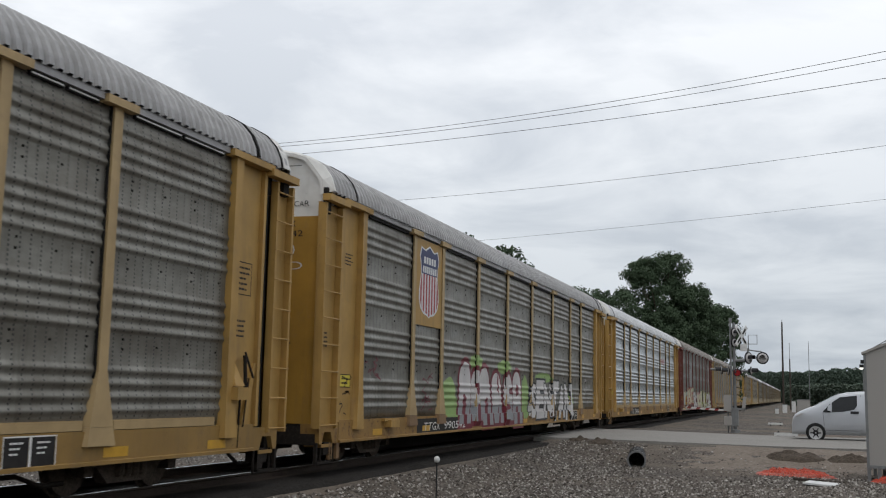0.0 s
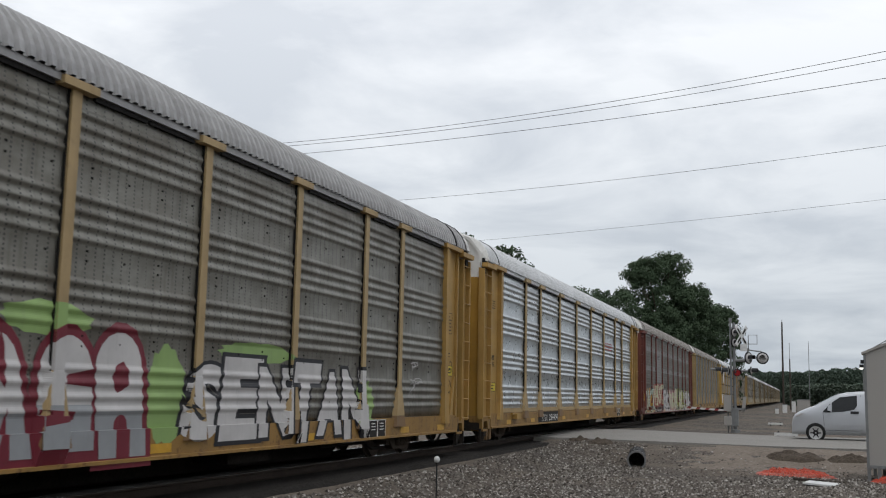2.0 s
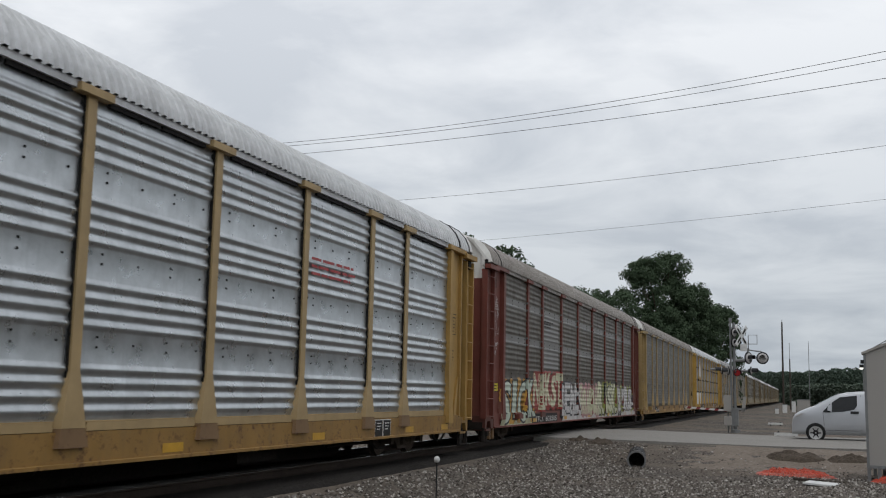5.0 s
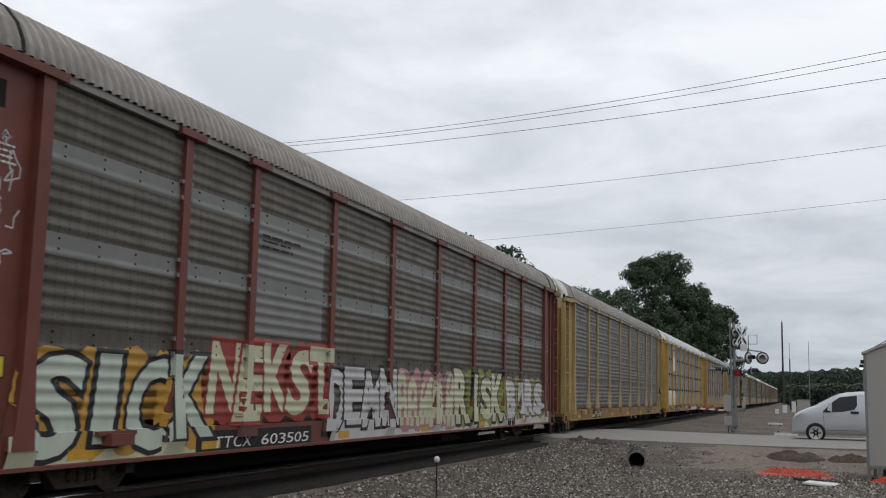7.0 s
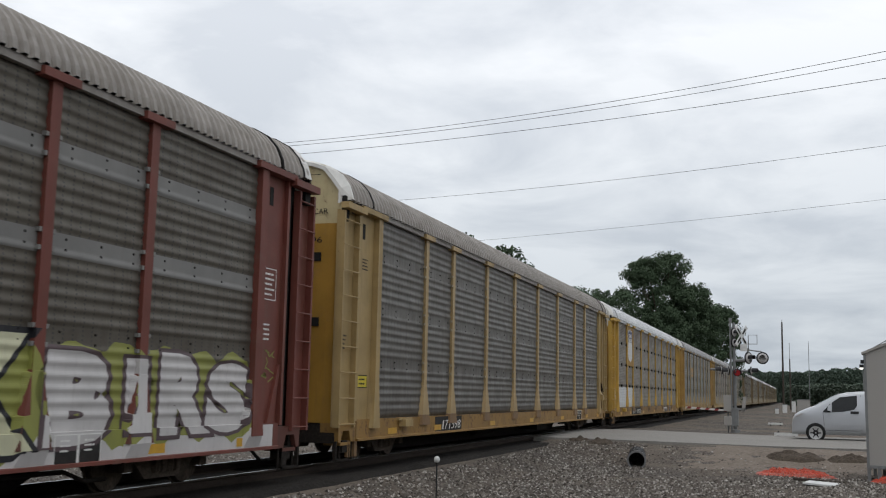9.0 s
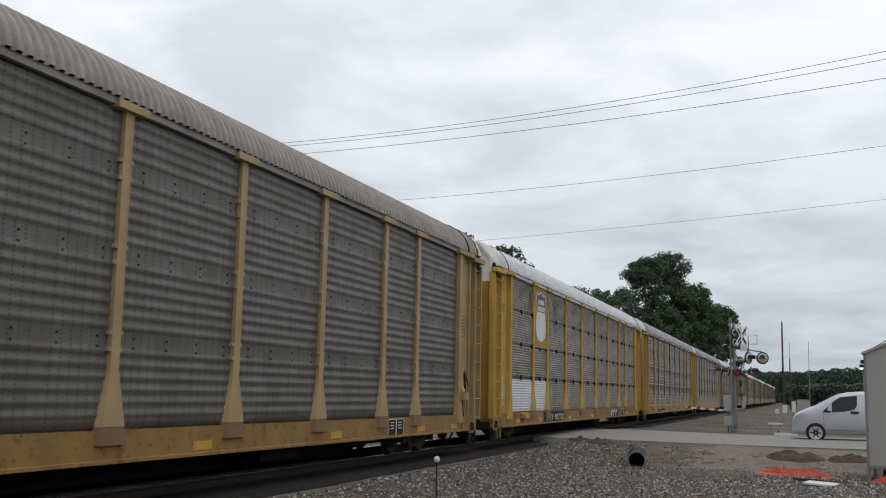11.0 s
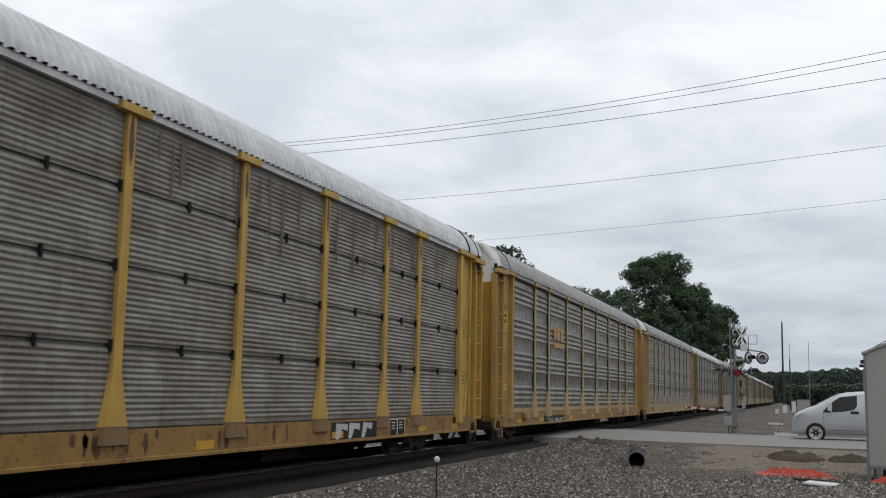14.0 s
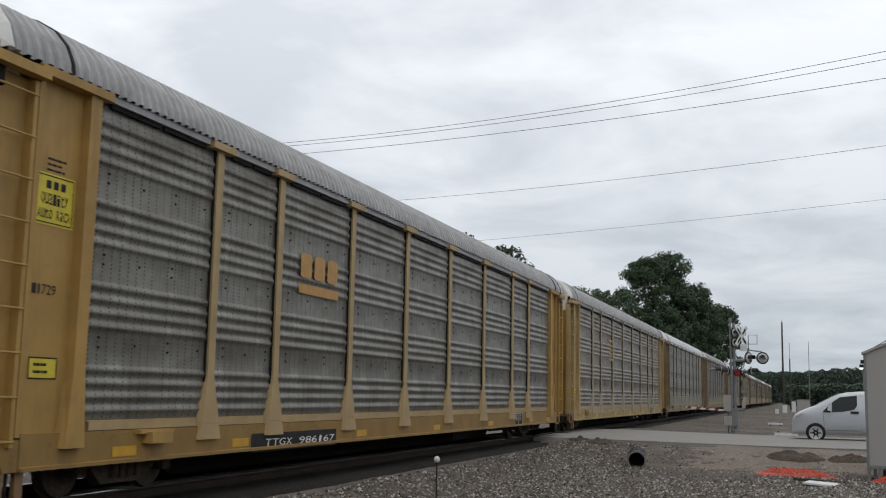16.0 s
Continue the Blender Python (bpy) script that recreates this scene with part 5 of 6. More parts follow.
def build_van():
    van = thing("van", "small silver panel van waiting on the road", "van", m=pose(-0.30, 41.7, 0.06))
    line = [(0.0, 0.62), (0.03, 0.80), (0.12, 0.96), (0.30, 1.07), (0.55, 1.18), (0.82, 1.28), (1.10, 1.43), (1.40, 1.60), (1.66, 1.72), (1.95, 1.79), (2.4, 1.83), (3.2, 1.84), (4.0, 1.83), (4.30, 1.77), (4.38, 1.62)]

    def half_width(x, z):
        w = 0.85 - (0.15 * ((z - 0.95) / 0.9) ** 1.3 if z > 0.95 else 0.02 * (0.95 - z))
        return w * (1 - 0.20 * max(0.0, 1 - x / 0.7) ** 2.2)
    s, rings = Shape(), 17
    for x, top in line:
        r = min(0.13, 0.4 * (top - 0.26))
        ring = [(half_width(x, z), z) for z in (0.26, 0.26 + (top - r - 0.26) * 0.25, 0.26 + (top - r - 0.26) * 0.5, 0.26 + (top - r - 0.26) * 0.78, top - r)]
        w = ring[-1][0]
        ring += [(w - r * (1 - math.cos(a)), top - r + r * math.sin(a)) for a in (0.5, 1.0, 1.5)]
        ring.append((0.0, top + 0.015))
        s.v += [(x, -w, z) for w, z in ring] + [(x, w, z) for w, z in reversed(ring[:-1])]
    n = len(line)
    s.f = [(j * rings + i, j * rings + i + 1, (j + 1) * rings + i + 1, (j + 1) * rings + i) for j in range(n - 1) for i in range(rings - 1)]
    s.f += [tuple(range(rings)), tuple(range((n - 1) * rings, n * rings))] + [(j * rings, (j + 1) * rings, (j + 2) * rings - 1, (j + 1) * rings - 1) for j in range(n - 1)]
    part("body", s.mesh("van_body", VAN_SILVER, smooth=True), van)

    def pane(name, pts, mat, lab="", out=0.006):
        sh = Shape()
        n = len(pts)
        sh.v = [(x, -half_width(x, z) - out, z) for x, z in pts] + [(x, -half_width(x, z) + 0.012, z) for x, z in pts]
        sh.f = [tuple(range(n)), tuple(range(2 * n - 1, n - 1, -1))] + [(i, n + i, n + (i + 1) % n, (i + 1) % n) for i in range(n)]
        return part(name, sh.mesh(name, mat), van, lab)
    pane("side_window", [(1.40, 1.08), (1.40, 1.42), (1.68, 1.62), (2.27, 1.69), (2.26, 1.32), (2.16, 1.18), (1.78, 1.10)], GLASS_DARK, "dark tinted side window", 0.012)
    pane("quarter_window", [(1.06, 1.06), (1.34, 1.07), (1.34, 1.38)], GLASS_DARK, "", 0.012)
    for pts in ([(1.12, 0.42), (1.13, 0.42), (1.10, 1.03), (1.09, 1.03)], [(2.36, 0.42), (2.372, 0.42), (2.40, 1.70), (2.388, 1.70)], [(2.62, 0.45), (2.632, 0.45), (2.65, 1.72), (2.638, 1.72)], [(1.1, 0.415), (2.36, 0.415), (2.36, 0.425), (1.1, 0.425)]):
        pane("door_seam", pts, DARK_METAL)
    pane("side_crease", [(1.2, 0.60), (3.1, 0.62), (3.1, 0.66), (1.2, 0.64)], VAN_SILVER, "", 0.016)
    pane("door_handle", [(2.03, 1.03), (2.30, 1.03), (2.31, 1.12), (2.03, 1.12)], DARK_METAL, "", 0.03)
    pane("door_handle", [(2.80, 0.98), (2.90, 0.98), (2.90, 1.18), (2.80, 1.18)], DARK_METAL, "", 0.03)
    pane("headlight", [(0.12, 0.86), (0.30, 0.92), (0.42, 1.02), (0.30, 1.00), (0.16, 0.93)], LAMP_OFF, "pale headlight", 0.02)
    part("mirror", Shape().hexa([(1.24, -1.02, 1.12), (1.36, -1.02, 1.12), (1.36, -0.80, 1.12), (1.24, -0.80, 1.12), (1.27, -1.0, 1.33), (1.37, -1.0, 1.33), (1.37, -0.78, 1.33), (1.27, -0.78, 1.33)]).mesh("mirror", VAN_SILVER), van)
    part("far_mirror", Shape().box(0.98, 1.10, 0.84, 1.04, 1.24, 1.42).mesh("far_mirror", VAN_SILVER), van)
    glass = Shape()
    for x, z in line[5:9]:
        glass.v += [(x, -half_width(x, z) + 0.13, z + 0.012), (x, 0.0, z + 0.03), (x, half_width(x, z) - 0.13, z + 0.012)]
    glass.f = [(j * 3 + i, j * 3 + i + 1, j * 3 + i + 4, j * 3 + i + 3) for j in range(3) for i in range(2)]
    part("windscreen", glass.mesh("windscreen", GLASS_DARK, smooth=True), van)
    for x in (0.82, 3.55):
        part("wheel_arch", once("arch", lambda: Shape().lathe([(-0.856, 0.0), (-0.856, 0.345), (-0.70, 0.345)], "y", 24).mesh("wheel_arch", DARK_METAL)), van, "", pose(x, 0, 0.33))
        for side in (-1, 1):
            wheel = part("wheel", once("tyre", lambda: Shape().lathe([(-0.09, 0.20), (-0.10, 0.26), (-0.08, 0.315), (0.08, 0.315), (0.10, 0.26), (0.09, 0.2)], "y", 24).mesh("tyre", TYRE)), van, "black tyre on silver wheel", pose(x, side * 0.785, 0.315))
            rim = Shape().lathe([(-0.085, 0.25), (-0.102, 0.235), (-0.06, 0.05), (-0.08, 0.0)], "y", 20)
            part("rim", once("rim", lambda: rim.mesh("rim", RIM)), wheel)
            for i in range(6):
                part("wheel_slot", once("wslot", lambda: Shape().box(0.09, 0.19, -0.106, -0.065, -0.02, 0.02).mesh("wheel_slot", DARK_METAL)), wheel, "", pose(0, 0, 0, 0, i * 60, 0))


build_van()


def build_bungalow():
    hut = thing("signal_bungalow", "grey aluminium signal equipment hut on short legs", "equipment hut", m=pose(1.50, 27.3, -0.38, 0, 0, -6))
    # front corner towards the track; the long side runs away from the road's axis
    prof = [(0.0, 0.38), (2.0, 0.38), (2.0, 3.08), (1.0, 3.50), (0.0, 3.08)]
    part("hut_shell", Shape().prism(prof, "y", 0.0, 3.2).mesh("hut_shell", ALU), hut)
    part("roof_trim", Shape().prism([(-0.05, 3.06), (1.0, 3.50), (2.05, 3.06), (2.05, 3.12), (1.0, 3.56), (-0.05, 3.12)], "y", -0.05, 3.25).mesh("roof_trim", ALU), hut, "overhanging sheet roof edge")
    part("corner_trim", Shape().box(-0.012, 0.05, -0.012, 0.05, 0.36, 3.06).mesh("corner_trim", GALV), hut)
    part("base_rail", Shape().box(-0.02, 2.02, -0.02, 3.22, 0.34, 0.42).mesh("base_rail", GALV), hut)
    for x in (0.03, 0.26, 0.9, 1.5, 1.9):
        for y in (0.05, 3.0):
            part("leg", once("hleg", lambda: Shape().box(-0.04, 0.04, -0.04, 0.04, -0.05, 0.35).mesh("leg", GALV)), hut, "", pose(x, y, 0))
    lamp = part("wall_lamp", Shape().box(-0.08, 0.0, -0.02, 0.06, 2.84, 2.93).tube((-0.06, -0.0, 2.82), (-0.06, 0.0, 2.74), 0.05).mesh("wall_lamp", DARK_METAL), hut)
    part("bulb", Shape().lathe([(2.70, 0.0), (2.71, 0.035), (2.75, 0.045), (2.78, 0.03)], "z", 10, (-0.06, 0, 0)).mesh("bulb", glowing("lit_bulb", (1.0, 0.98, 0.9), 2.0)), lamp)
    part("stay_wire", Shape().tube((0.0, 0.0, 3.1), (0.9, 0.0, 3.62), 0.012, 6).mesh("stay_wire", GALV), hut)


build_bungalow()


# wires cross the railway from a pole line out of view on either side
def hang(zl, zm, zr, xl, xm, xr, r, label):
    """A shallow curve through three known heights, drawn well past both ends."""
    cf = np.polyfit([xl, xm, xr], [zl, zm, zr], 2)
    s = Shape()
    pts = [(x, 36.80 - 0.2126 * x, float(np.polyval(cf, x))) for x in np.linspace(-34, 16, 46)]
    s.path(pts, r, 5)
    thing("overhead_wire", label, "wire", "overhead wires across the railway", me=s.mesh("overhead_wire", DARK_METAL))
    return pts[0], pts[-1]


ENDS = []
ENDS += hang(12.75, 12.59, 13.10, -22.0, -8.36, 3.01, 0.010, "thin dark power wire strung over the railway")
ENDS += hang(12.59, 12.39, 12.83, -22.0, -8.36, 3.00, 0.010, "thin dark power wire strung over the railway")
ENDS += hang(12.13, 11.94, 12.18, -20.85, -8.35, 2.98, 0.010, "thin dark power wire strung over the railway")
ENDS += hang(9.58, 9.57, 9.90, -15.85, -8.34, 2.90, 0.007, "very thin grey cable strung over the railway")
ENDS += hang(7.65, 7.77, 8.11, -10.83, -6.10, 2.84, 0.005, "very thin grey cable strung over the railway")


def build_wire_poles():
    for x in (-34, 16):
        ends = [e for e in ENDS if abs(e[0] - x) < 0.1]
        y = ends[0][1] + 0.35
        top = max(e[2] for e in ends) + 0.3
        pole = thing("utility_pole", "tall wooden utility pole that carries the wires", "pole", "wire poles", m=pose(x, y, -0.6))
        part("shaft", Shape().tube((0, 0, 0), (0, 0, top + 0.6), 0.18, 12, 0.12).mesh("shaft", POLE_WOOD), pole)
        for e in ends:
            part("bracket", Shape().box(-0.06, 0.06, -0.40, 0.05, e[2] + 0.54, e[2] + 0.60).mesh("bracket", GALV), pole)


build_wire_poles()


def build_small():
    # black culvert pipe lying in the gravel
    L = 2.6
    pipe = thing("culvert_pipe", "black plastic drain pipe lying open-ended in gravel", "pipe", m=pose(-4.35, 29.6, -0.20, 0, 0, 8) @ Matrix.Scale(1.15, 4))
    s = Shape()
    prof = [(0.0, 0.185), (0.0, 0.225)] + [(0.05 + 0.1 * i + d, 0.225 if d < 0.05 else 0.205) for i in range(24) for d in (0.0, 0.04, 0.06, 0.09)] + [(L, 0.2), (L, 0.185), (0.0, 0.185)]
    s.lathe(prof, "y", 24)
    part("pipe_wall", s.mesh("pipe_wall", DARK_METAL), pipe)
    part("pipe_rim", Shape().lathe([(-0.01, 0.19), (-0.01, 0.232), (0.05, 0.232), (0.05, 0.226)], "y", 24).mesh("pipe_rim", plain("grey_pipe_edge", (0.16, 0.16, 0.16), 0.5)), pipe)
    # marker post with a white ball
    post = thing("marker_post", "thin dark rod with a white knob in the gravel", "marker post", m=pose(-5.36, 15.5, -0.6))
    part("rod", Shape().tube((0, 0, -0.3), (0, 0, 1.10), 0.012, 8).mesh("rod", DARK_METAL), post)
    part("knob", Shape().lathe([(1.08, 0.0), (1.09, 0.035), (1.13, 0.05), (1.17, 0.035), (1.185, 0.0)], "z", 14).mesh("knob", SIGN_WHITE, smooth=True), post)
    # orange plastic netting thrown on the ground
    net_mat = plain("orange_red_plastic_mesh", (0.62, 0.085, 0.045), 0.5, 0, 0.25, 9)
    rnd = random.Random(8)
    for cx, cy, lx, ly, seed, name in ((-0.16, 28.4, 0.95, 0.75, 1, "long"), (2.1, 27.0, 0.55, 0.25, 2, "short")):
        net = thing("safety_netting", "crumpled orange plastic safety netting on gravel", "netting", "orange netting", m=pose(cx, cy, ground_height(cx, cy)))
        s = Shape()
        nx, ny = 96, 40
        def hh(u, v):
            e = (1 - abs(u) ** 3) * (1 - abs(v) ** 3)
            return 0.02 + max(0, e) * (0.13 + 0.10 * noise.noise((u * 5, v * 4, seed)) + 0.06 * noise.noise((u * 14, v * 11, seed)))
        for j in range(ny + 1):
            v = 2 * j / ny - 1
            for i in range(nx + 1):
                u = 2 * i / nx - 1
                s.v.append((u * lx + 0.12 * noise.noise((v * 2, 3, seed)), v * ly * (0.75 + 0.25 * noise.noise((u * 2.5, 7, seed))) - 0.32 * u * ly, hh(u, v)))
        for j in range(ny + 1):
            for i in range(nx + 1):
                a = j * (nx + 1) + i
                if i < nx and j < ny and (i + j) % 2 == 0:
                    s.f.append((a, a + 1, a + nx + 2, a + nx + 1))
        part("mesh_sheet", s.mesh("mesh_sheet", net_mat), net)
    board = thing("loose_board", "pale flat board lying on the gravel", "board", m=pose(0.42, 25.7, -0.33, 0, 3, -12), me=Shape().box(-0.34, 0.34, -0.38, 0.38, -0.02, 0.02).mesh("loose_board", SIGN_WHITE))
    plank = thing("loose_plank", "dark wooden plank lying on the gravel", "plank", m=pose(0.55, 26.6, -0.34, 0, 2, -6), me=Shape().box(-0.75, 0.6, -0.06, 0.06, -0.03, 0.03).mesh("loose_plank", POLE_WOOD))
    # loose earth heaps by the road edge
    earth = rough_stuff("dark_loose_earth", (0.03, 0.024, 0.018), (0.075, 0.06, 0.047), (0.13, 0.106, 0.085), 1.2, 14, 0.8, 0.04)
    for cx, cy, w, d, h in ((-0.15, 32.9, 0.95, 0.6, 0.32), (1.35, 32.8, 0.7, 0.5, 0.26), (-6.0, 33.2, 0.5, 0.5, 0.2), (-6.75, 33.6, 0.45, 0.4, 0.22)):
        s = Shape()
        n = 22
        for j in range(n + 1):
            for i in range(n + 1):
                u, v = 2 * i / n - 1, 2 * j / n - 1
                e = max(0.0, 1 - u * u - v * v)
                s.v.append((u * w, v * d, -0.08 + h * 1.25 * e ** 0.7 * (0.7 + 0.5 * noise.noise((u * 3 + cx, v * 3, 1))) + 0.05 * e * noise.noise((u * 11, v * 11, cx))))
        s.f = [(j * (n + 1) + i, j * (n + 1) + i + 1, (j + 1) * (n + 1) + i + 1, (j + 1) * (n + 1) + i) for j in range(n) for i in range(n)]
        thing("earth_mound", "low mound of dark loose earth beside the road", "mound", "earth mounds", m=pose(cx, cy, ground_height(cx, cy)), me=s.mesh("earth_mound", earth))
    # poles, cabinets and bars further along the line
    for x, y, h, r, lab in ((-2.1, 150, 12.5, 0.16, "tall dark wooden utility pole"), (-1.35, 170, 8.2, 0.14, "dark wooden utility pole"), (1.7, 200, 12.2, 0.07, "slender grey lamp pole")):
        pole = thing("utility_pole", lab, "pole", "poles along the line", m=pose(x, y, -0.4))
        part("shaft", Shape().tube((0, 0, 0), (0.02, 0, h), r, 10, r * 0.6).mesh("shaft", POLE_WOOD if r > 0.1 else GALV), pole)
        part("pole_top", Shape().tube((0.02, 0, h), (0.02, 0, h + (2.6 if h < 10 else 0.3)), 0.03, 6).mesh("pole_top", GALV), pole)
    for x, y, w, h in ((-0.75, 140, 0.5, 1.7), (0.45, 143, 1.6, 1.9), (-2.4, 120, 0.4, 0.9), (-1.7, 130, 0.5, 1.3)):
        cab = thing("equipment_cabinet", "pale grey trackside equipment cabinet", "cabinet", "trackside cabinets", m=pose(x, y, -0.35))
        part("case", Shape().box(-w / 2, w / 2, -0.3, 0.3, 0.0, h).mesh("case", SIGN_WHITE if w < 1 else ALU), cab)
        part("lid", Shape().box(-w / 2 - 0.04, w / 2 + 0.04, -0.34, 0.34, h, h + 0.07).mesh("lid", GALV), cab)
    for x, y in ((-1.5, 70.0), (-0.55, 44.2)):
        z = ground_height(x, y)
        bar = thing("barricade", "low white barricade board on short posts", "barricade", "white barricades", m=pose(x, y, z))
        part("board", Shape().box(-0.45, 0.45, -0.02, 0.02, 0.12, 0.24).mesh("board", SIGN_WHITE), bar)
        for d in (-0.3, 0.3):
            part("post", once("bpost", lambda: Shape().box(-0.03, 0.03, -0.03, 0.03, -0.05, 0.3).mesh("post", DARK_METAL)), bar, "", pose(d, 0.05, 0))
    # small lamp heads far off before the hill
    for x, y, h in ((14.0, 260, 9.0), (17.5, 270, 10.0), (21.0, 265, 8.5)):
        lamp = thing("street_lamp", "distant grey street lamp before the woods", "street lamp", "distant street lamps", m=pose(x, y, -0.4))
        part("column", Shape().tube((0, 0, 0), (0, 0, h), 0.08, 8).tube((0, 0, h), (-1.6, 0, h + 0.3), 0.05, 6).mesh("column", GALV), lamp)
        part("head", Shape().box(-2.2, -1.5, -0.15, 0.15, h + 0.2, h + 0.36).mesh("head", SIGN_WHITE), lamp)


build_small()


def build_dirt():
    """Bare trodden earth between the gravel and the road."""
    m = rough_stuff("trodden_brown_dirt", (0.085, 0.068, 0.054), (0.165, 0.136, 0.111), (0.25, 0.212, 0.178), 0.5, 9, 0.5, 0.03)
    s = Shape()
    nx, ny = 60, 28
    for j in range(ny + 1):
        for i in range(nx + 1):
            u, v = i / nx, j / ny
            x = -4.2 + 16 * u + 0.4 * noise.noise((v * 5, 1.0, 0))
            y = 29.6 + 4.9 * v + 0.7 * (1 - v) * noise.noise((x * 0.9, 2.0, 0))
            edge = min(1.0, 8 * min(u, v))
            s.v.append((x, y, ground_height(x, y) + 0.035 * edge - 0.02 + 0.03 * noise.noise((x * 1.6, y * 1.6, 8))))
    s.f = [(j * (nx + 1) + i, j * (nx + 1) + i + 1, (j + 1) * (nx + 1) + i + 1, (j + 1) * (nx + 1) + i) for j in range(ny) for i in range(nx)]
    thing("dirt_ground", "bare brown trodden dirt beside the road", "dirt", kind="structure", me=s.mesh("dirt_ground", m, smooth=True))


build_dirt()


def build_stones():
    """Loose ballast over the nearer ground, one mesh."""
    rnd = random.Random(77)
    m, nt, b = base("ballast_stone", 0.9)
    geo = nt.nodes.new("ShaderNodeNewGeometry")
    nt.links.new(ramp(nt, geo.outputs["Random Per Island"], [(0.0, (0.038, 0.033, 0.028)), (0.35, (0.105, 0.092, 0.080)), (0.75, (0.20, 0.181, 0.161)), (1.0, (0.46, 0.435, 0.40))]), b.inputs["Base Color"])
    verts, faces = [], []
    for i in range(60000):
        y = 12.0 + 21.5 * rnd.random() ** 1.25
        x = rnd.uniform(-7.3, 0.10 * y)
        patch = noise.noise((x * 0.28, y * 0.28, 2.0))
        if ((x > -3.6 and y > 29.3 + 0.8 * patch) or (x > -4.5 and y > 24 and patch < -0.02)) and rnd.random() < 0.85:
            continue
        if i % 6 == 0:
            x, y = rnd.uniform(-17.0, -11.4), rnd.uniform(9, 40)
        z = ground_height(x, y)
        e = rnd.uniform(0.016, 0.046)
        n = len(verts)
        rot = rnd.uniform(0, 6.28)
        for k in range(4):
            a = rot + k * 1.571 + rnd.uniform(-0.35, 0.35)
            verts.append((x + e * math.cos(a) * rnd.uniform(0.7, 1.2), y + e * math.sin(a) * rnd.uniform(0.7, 1.2), z + e * rnd.uniform(-0.2, 0.35)))
        verts.append((x + rnd.uniform(-0.3, 0.3) * e, y + rnd.uniform(-0.3, 0.3) * e, z + e * rnd.uniform(0.6, 1.1)))
        faces += [(n, n + 1, n + 4), (n + 1, n + 2, n + 4), (n + 2, n + 3, n + 4), (n + 3, n, n + 4)]
    me = bpy.data.meshes.new("ballast_stones")
    me.from_pydata(verts, [], faces)
    me.materials.append(m)
    thing("ballast_stones", "loose grey ballast stones strewn beside the track", "gravel", kind="stuff", me=me)


build_stones()


# ---- trees and distance ----
LEAF = rough_stuff("broadleaf_foliage", (0.036, 0.056, 0.034), (0.064, 0.094, 0.055), (0.094, 0.132, 0.077), 0.5, 3, 0.2, 0.02, 0.85)
LEAF.node_tree.nodes["Principled BSDF"].inputs["Specular IOR Level"].default_value = 0.12
BARK = rough_stuff("grey_brown_bark", (0.03, 0.024, 0.018), (0.08, 0.065, 0.05), (0.14, 0.12, 0.095), 2, 20)


def build_tree(x, y, height, spread, seed, leaf=0.5, count=9000, low=0.12):
    rnd = random.Random(seed)
    tree = thing("tree", "tall dark green broadleaf tree behind the railway", "tree", "trees behind the railway", m=pose(x, y, -0.7))
    s = Shape()
    s.tube((0, 0, 0), (0.2, 0, height * 0.5), 0.018 * height, 10, 0.009 * height)
    blobs = []
    for i in range(300):
        a, q = rnd.uniform(0, 6.283), rnd.random()
        zz = height * (low + (0.93 - low) * q)
        wide = math.sqrt(max(0.05, 1 - (max(0, q - 0.5) / 0.6) ** 2)) * (0.75 + 0.25 * min(1, q * 4))
        rad = spread * wide * math.sqrt(rnd.random()) * 0.9
        blobs.append((Vector((rad * math.cos(a), rad * math.sin(a), zz)), spread * rnd.uniform(0.10, 0.24)))
        if i < 16:
            s.tube((0.2, 0, min(zz * 0.75, height * 0.5)), tuple(blobs[-1][0]), 0.005 * height, 6, 0.03)
    part("trunk", s.mesh("trunk", BARK), tree)
    verts, faces = [], []
    for i in range(count):
        c, r = blobs[rnd.randrange(len(blobs))]
        d = Vector((rnd.gauss(0, 1), rnd.gauss(0, 1), rnd.gauss(0, 1))).normalized() * r * rnd.uniform(0.4, 1.08)
        p = c + Vector((d.x, d.y, d.z * 0.8))
        nrm = (d.normalized() + Vector((rnd.uniform(-0.9, 0.9), rnd.uniform(-0.9, 0.9), rnd.uniform(-0.2, 0.9)))).normalized()
        u = Matrix.Rotation(rnd.uniform(0, 6.28), 3, nrm) @ nrm.orthogonal().normalized()
        w = nrm.cross(u)
        e = leaf * rnd.uniform(0.5, 1.2)
        n = len(verts)
        for k in range(5):
            a = k * 1.257 + rnd.uniform(-0.3, 0.3)
            rr = e * rnd.uniform(0.35, 0.65)
            verts.append(tuple(p + rr * (math.cos(a) * u + 0.65 * math.sin(a) * w) + nrm * rnd.uniform(-0.15, 0.15) * e))
        faces.append(tuple(range(n, n + 5)))
    me = bpy.data.meshes.new("crown")
    me.from_pydata(verts, [], faces)
    me.materials.append(LEAF)
    part("crown", me, tree)


build_tree(-17.4, 138, 22.0, 5.9, 3, 0.32, 60000)
build_tree(-13.6, 141, 18.0, 4.6, 14, 0.32, 36000)
build_tree(-10.7, 150, 16.2, 3.7, 4, 0.32, 27000)
build_tree(-21.8, 128, 16.0, 4.6, 5, 0.32, 20000)
build_tree(-23.2, 116, 15.2, 4.0, 6, 0.30, 16000)
build_tree(-23.6, 86, 15.9, 2.3, 7, 0.26, 5000, 0.3)
build_tree(-21.7, 85, 14.0, 1.8, 9, 0.26, 3500, 0.3)
build_tree(-24.8, 76, 15.8, 1.9, 8, 0.26, 3500, 0.3)


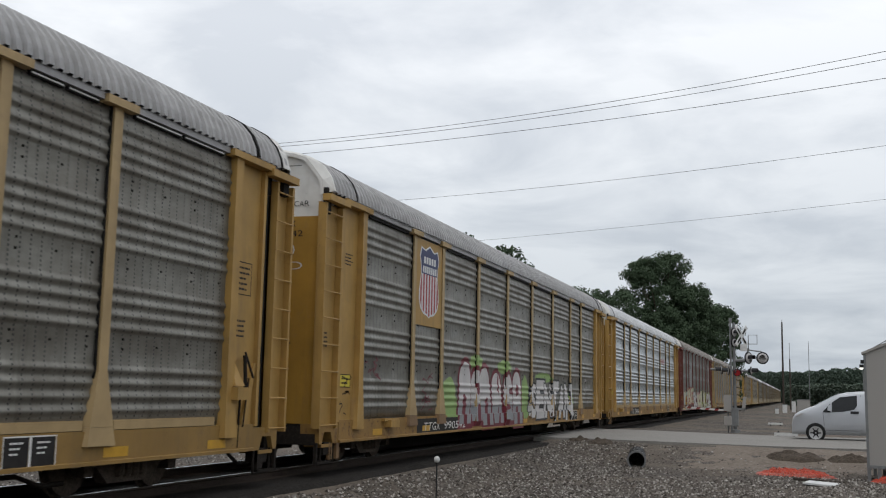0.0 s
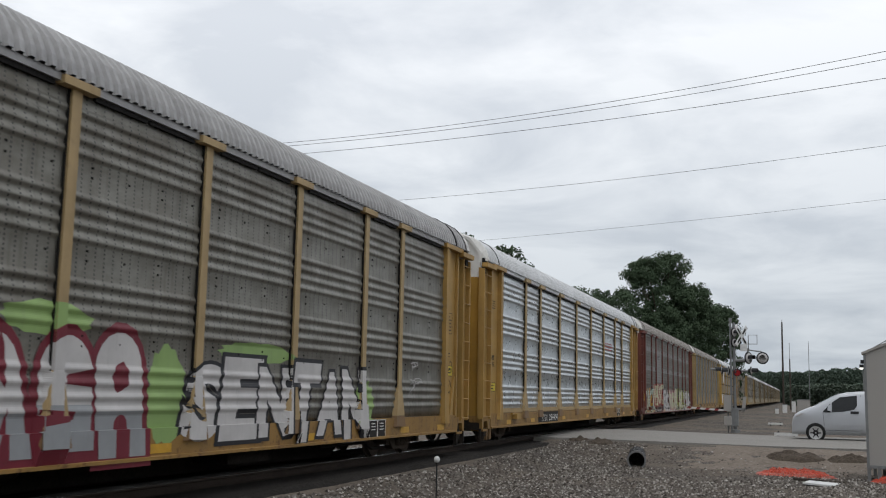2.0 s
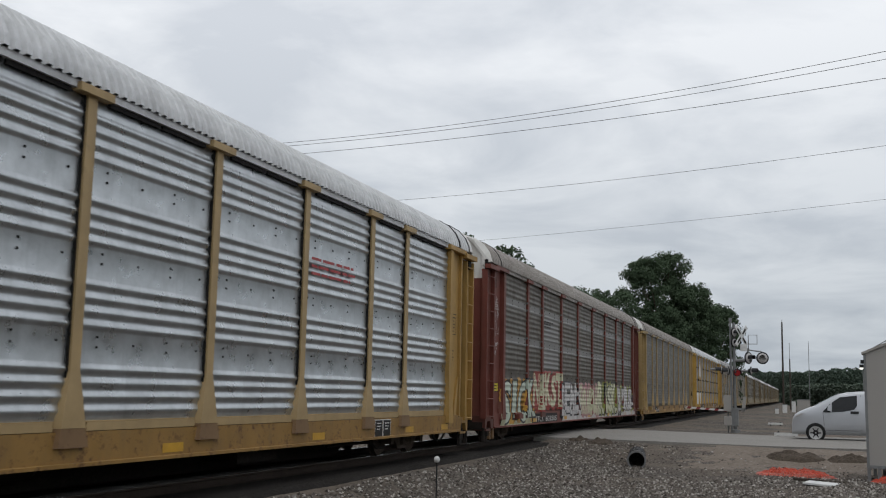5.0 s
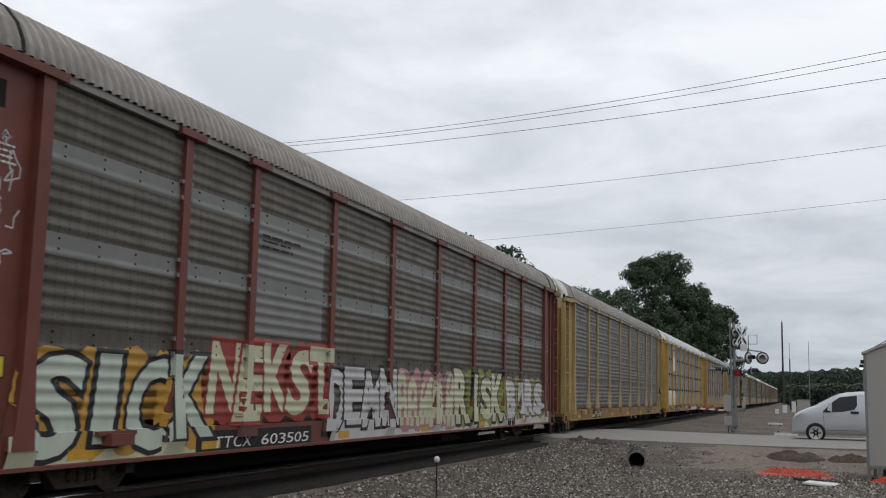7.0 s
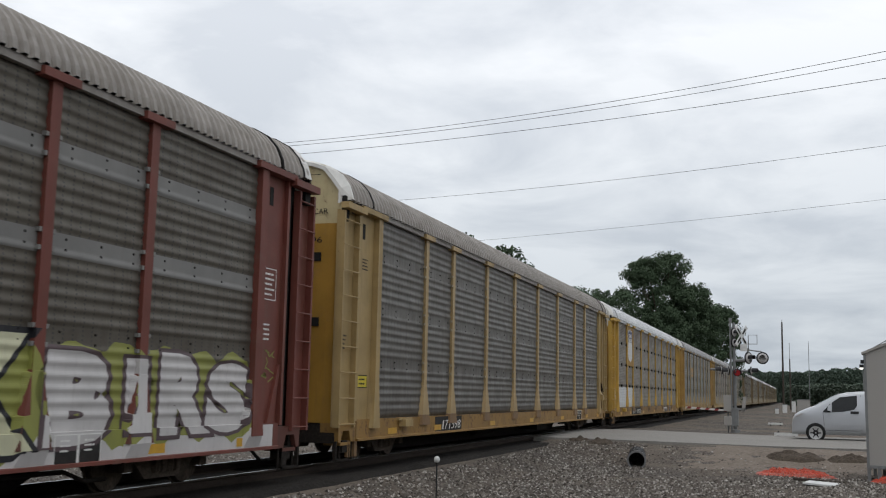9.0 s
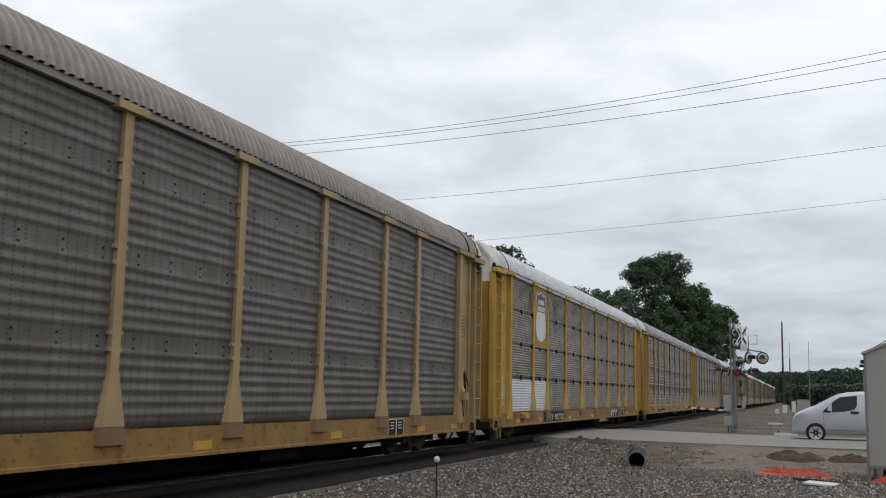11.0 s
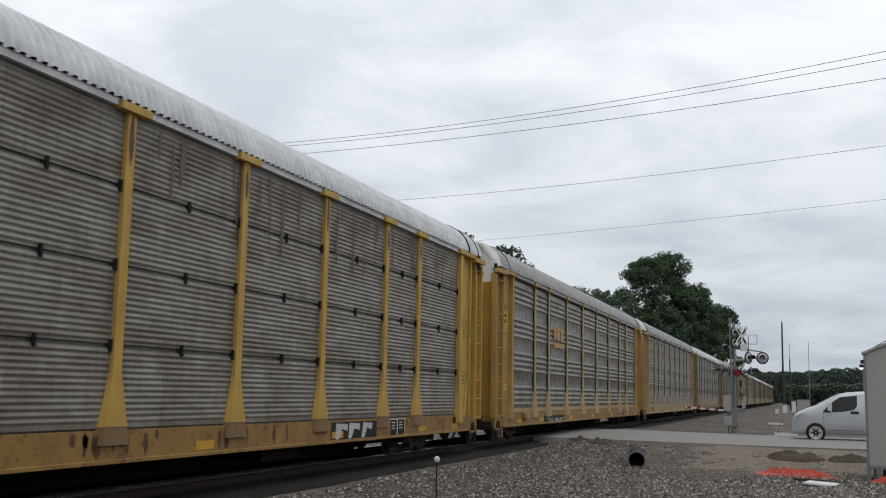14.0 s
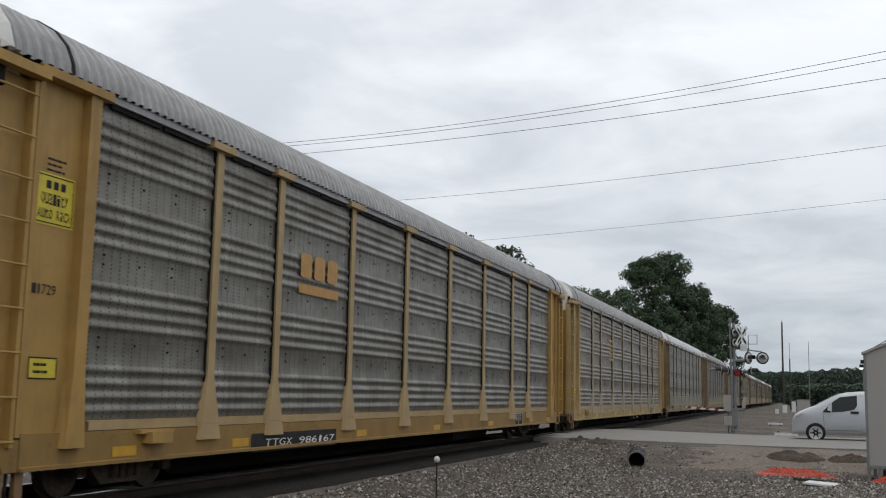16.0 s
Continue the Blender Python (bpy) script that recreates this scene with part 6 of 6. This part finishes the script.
def build_far_woods():
    rnd = random.Random(11)
    # distance haze is mixed into these greens: paler and greyer than LEAF
    hazy = rough_stuff("haze_toned_hill_foliage", (0.075, 0.105, 0.082), (0.10, 0.135, 0.105), (0.125, 0.16, 0.125), 0.06, 2.0, 0.0, 0.02, 1.0)
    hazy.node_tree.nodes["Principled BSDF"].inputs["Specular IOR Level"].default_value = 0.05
    mid = rough_stuff("haze_toned_woods_foliage", (0.085, 0.112, 0.085), (0.112, 0.144, 0.11), (0.14, 0.172, 0.132), 0.12, 3.0, 0.0, 0.02, 1.0)
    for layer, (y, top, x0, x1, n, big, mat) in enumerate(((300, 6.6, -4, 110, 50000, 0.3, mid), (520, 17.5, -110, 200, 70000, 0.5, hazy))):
        verts, faces = [], []
        for i in range(n):
            x = rnd.uniform(x0, x1)
            h = top * (0.82 + 0.20 * noise.noise((x * 0.02, layer, 0)) + 0.10 * noise.noise((x * 0.09, layer, 5)) + 0.05 * noise.noise((x * 0.35, layer, 9)))
            p = Vector((x, y + rnd.uniform(-8, 14), h * (1 - rnd.random() ** 1.4)))
            e = big * rnd.uniform(0.35, 1.0)
            k0 = len(verts)
            for k in range(5):
                a = k * 1.257 + rnd.uniform(-0.4, 0.4)
                verts.append((p.x + e * math.cos(a), p.y + rnd.uniform(-0.9, 0.9), p.z + e * 0.8 * math.sin(a)))
            faces.append(tuple(range(k0, k0 + 5)))
        me = bpy.data.meshes.new("far_woods")
        me.from_pydata(verts, [], faces)
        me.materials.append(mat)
        if layer:
            hill = Shape()
            for i in range(61):
                x = x0 + (x1 - x0) * i / 60
                hill.v += [(x, y + 16, -1.0), (x, y + 16, top * (0.72 + 0.20 * noise.noise((x * 0.02, layer, 0)) + 0.08 * noise.noise((x * 0.09, layer, 5))))]
            hill.f = [(2 * i, 2 * i + 2, 2 * i + 3, 2 * i + 1) for i in range(60)]
            thing("backdrop", "far hill slope, haze mixed into its green", "hill", kind="structure", me=hill.mesh("backdrop", mat))
        thing("far_woods", "line of distant woods, green paled for haze" if layer == 0 else "wooded hill on the horizon, haze mixed into its green", "woods", kind="stuff", me=me)


build_far_woods()


def build_unseen_wood_belt():
    """Added woods, never in view, beside and behind the camera: they darken reflections."""
    rnd = random.Random(19)
    verts, faces = [], []
    for i in range(15000):
        s = rnd.random() * 620
        if s < 420:
            x, y = 42 + 6 * noise.noise((s * 0.03, 1, 1)) + rnd.uniform(0, 10), s - 110
        else:
            x, y = 42 - (s - 420) * 0.75, -110 + rnd.uniform(-8, 0)
        h = 9.0 + 2.5 * noise.noise((s * 0.05, 2, 2)) + 1.5 * noise.noise((s * 0.3, 3, 2))
        z, e = h * rnd.random() ** 0.8, rnd.uniform(0.6, 1.5)
        a0, k0 = rnd.uniform(0, 6.28), len(verts)
        for k in range(5):
            a = k * 1.257 + rnd.uniform(-0.3, 0.3)
            d = e * math.cos(a)
            verts.append((x + d * math.cos(a0), y + d * math.sin(a0), z + e * math.sin(a)))
        faces.append(tuple(range(k0, k0 + 5)))
    me = bpy.data.meshes.new("unseen_wood_belt")
    me.from_pydata(verts, [], faces)
    me.materials.append(LEAF)
    thing("unseen_wood_belt", "unseen green belt added to darken reflections on the cars", "woods", kind="stuff", me=me)


build_unseen_wood_belt()


# ---- movement ----
LAG_AT, LAG = (7.5, 8.5, 9.0, 9.5, 10.5, 11.5, 12.0, 12.5, 13.0, 13.5, 14.0, 15.5, 16.0), (0.0, -0.025, -0.05, -0.01, 0.12, 0.20, 0.18, 0.155, 0.08, 0.0, -0.065, -0.135, -0.157)


def motions():
    for k, car in CARS.items():
        start = 29.956 + COUPLED * (k - 2) + (0.13 if k > 6 else 0.0)
        # the train loses a little speed after nine seconds and gains it again
        walk(car, [(t * 0.5, pose(TRACK_X, start - SPEED * t * 0.5 + float(np.interp(t * 0.5, LAG_AT, LAG)), 0)) for t in range(33)])
    turn = math.degrees(SPEED / 30 / 0.36)
    for ws in WHEELSETS:
        y = ws.matrix_basis.translation.y
        walk(ws, [(i / 30, pose(0, y, 0.36, turn * i, 0, 0)) for i in range(481)])


motions()
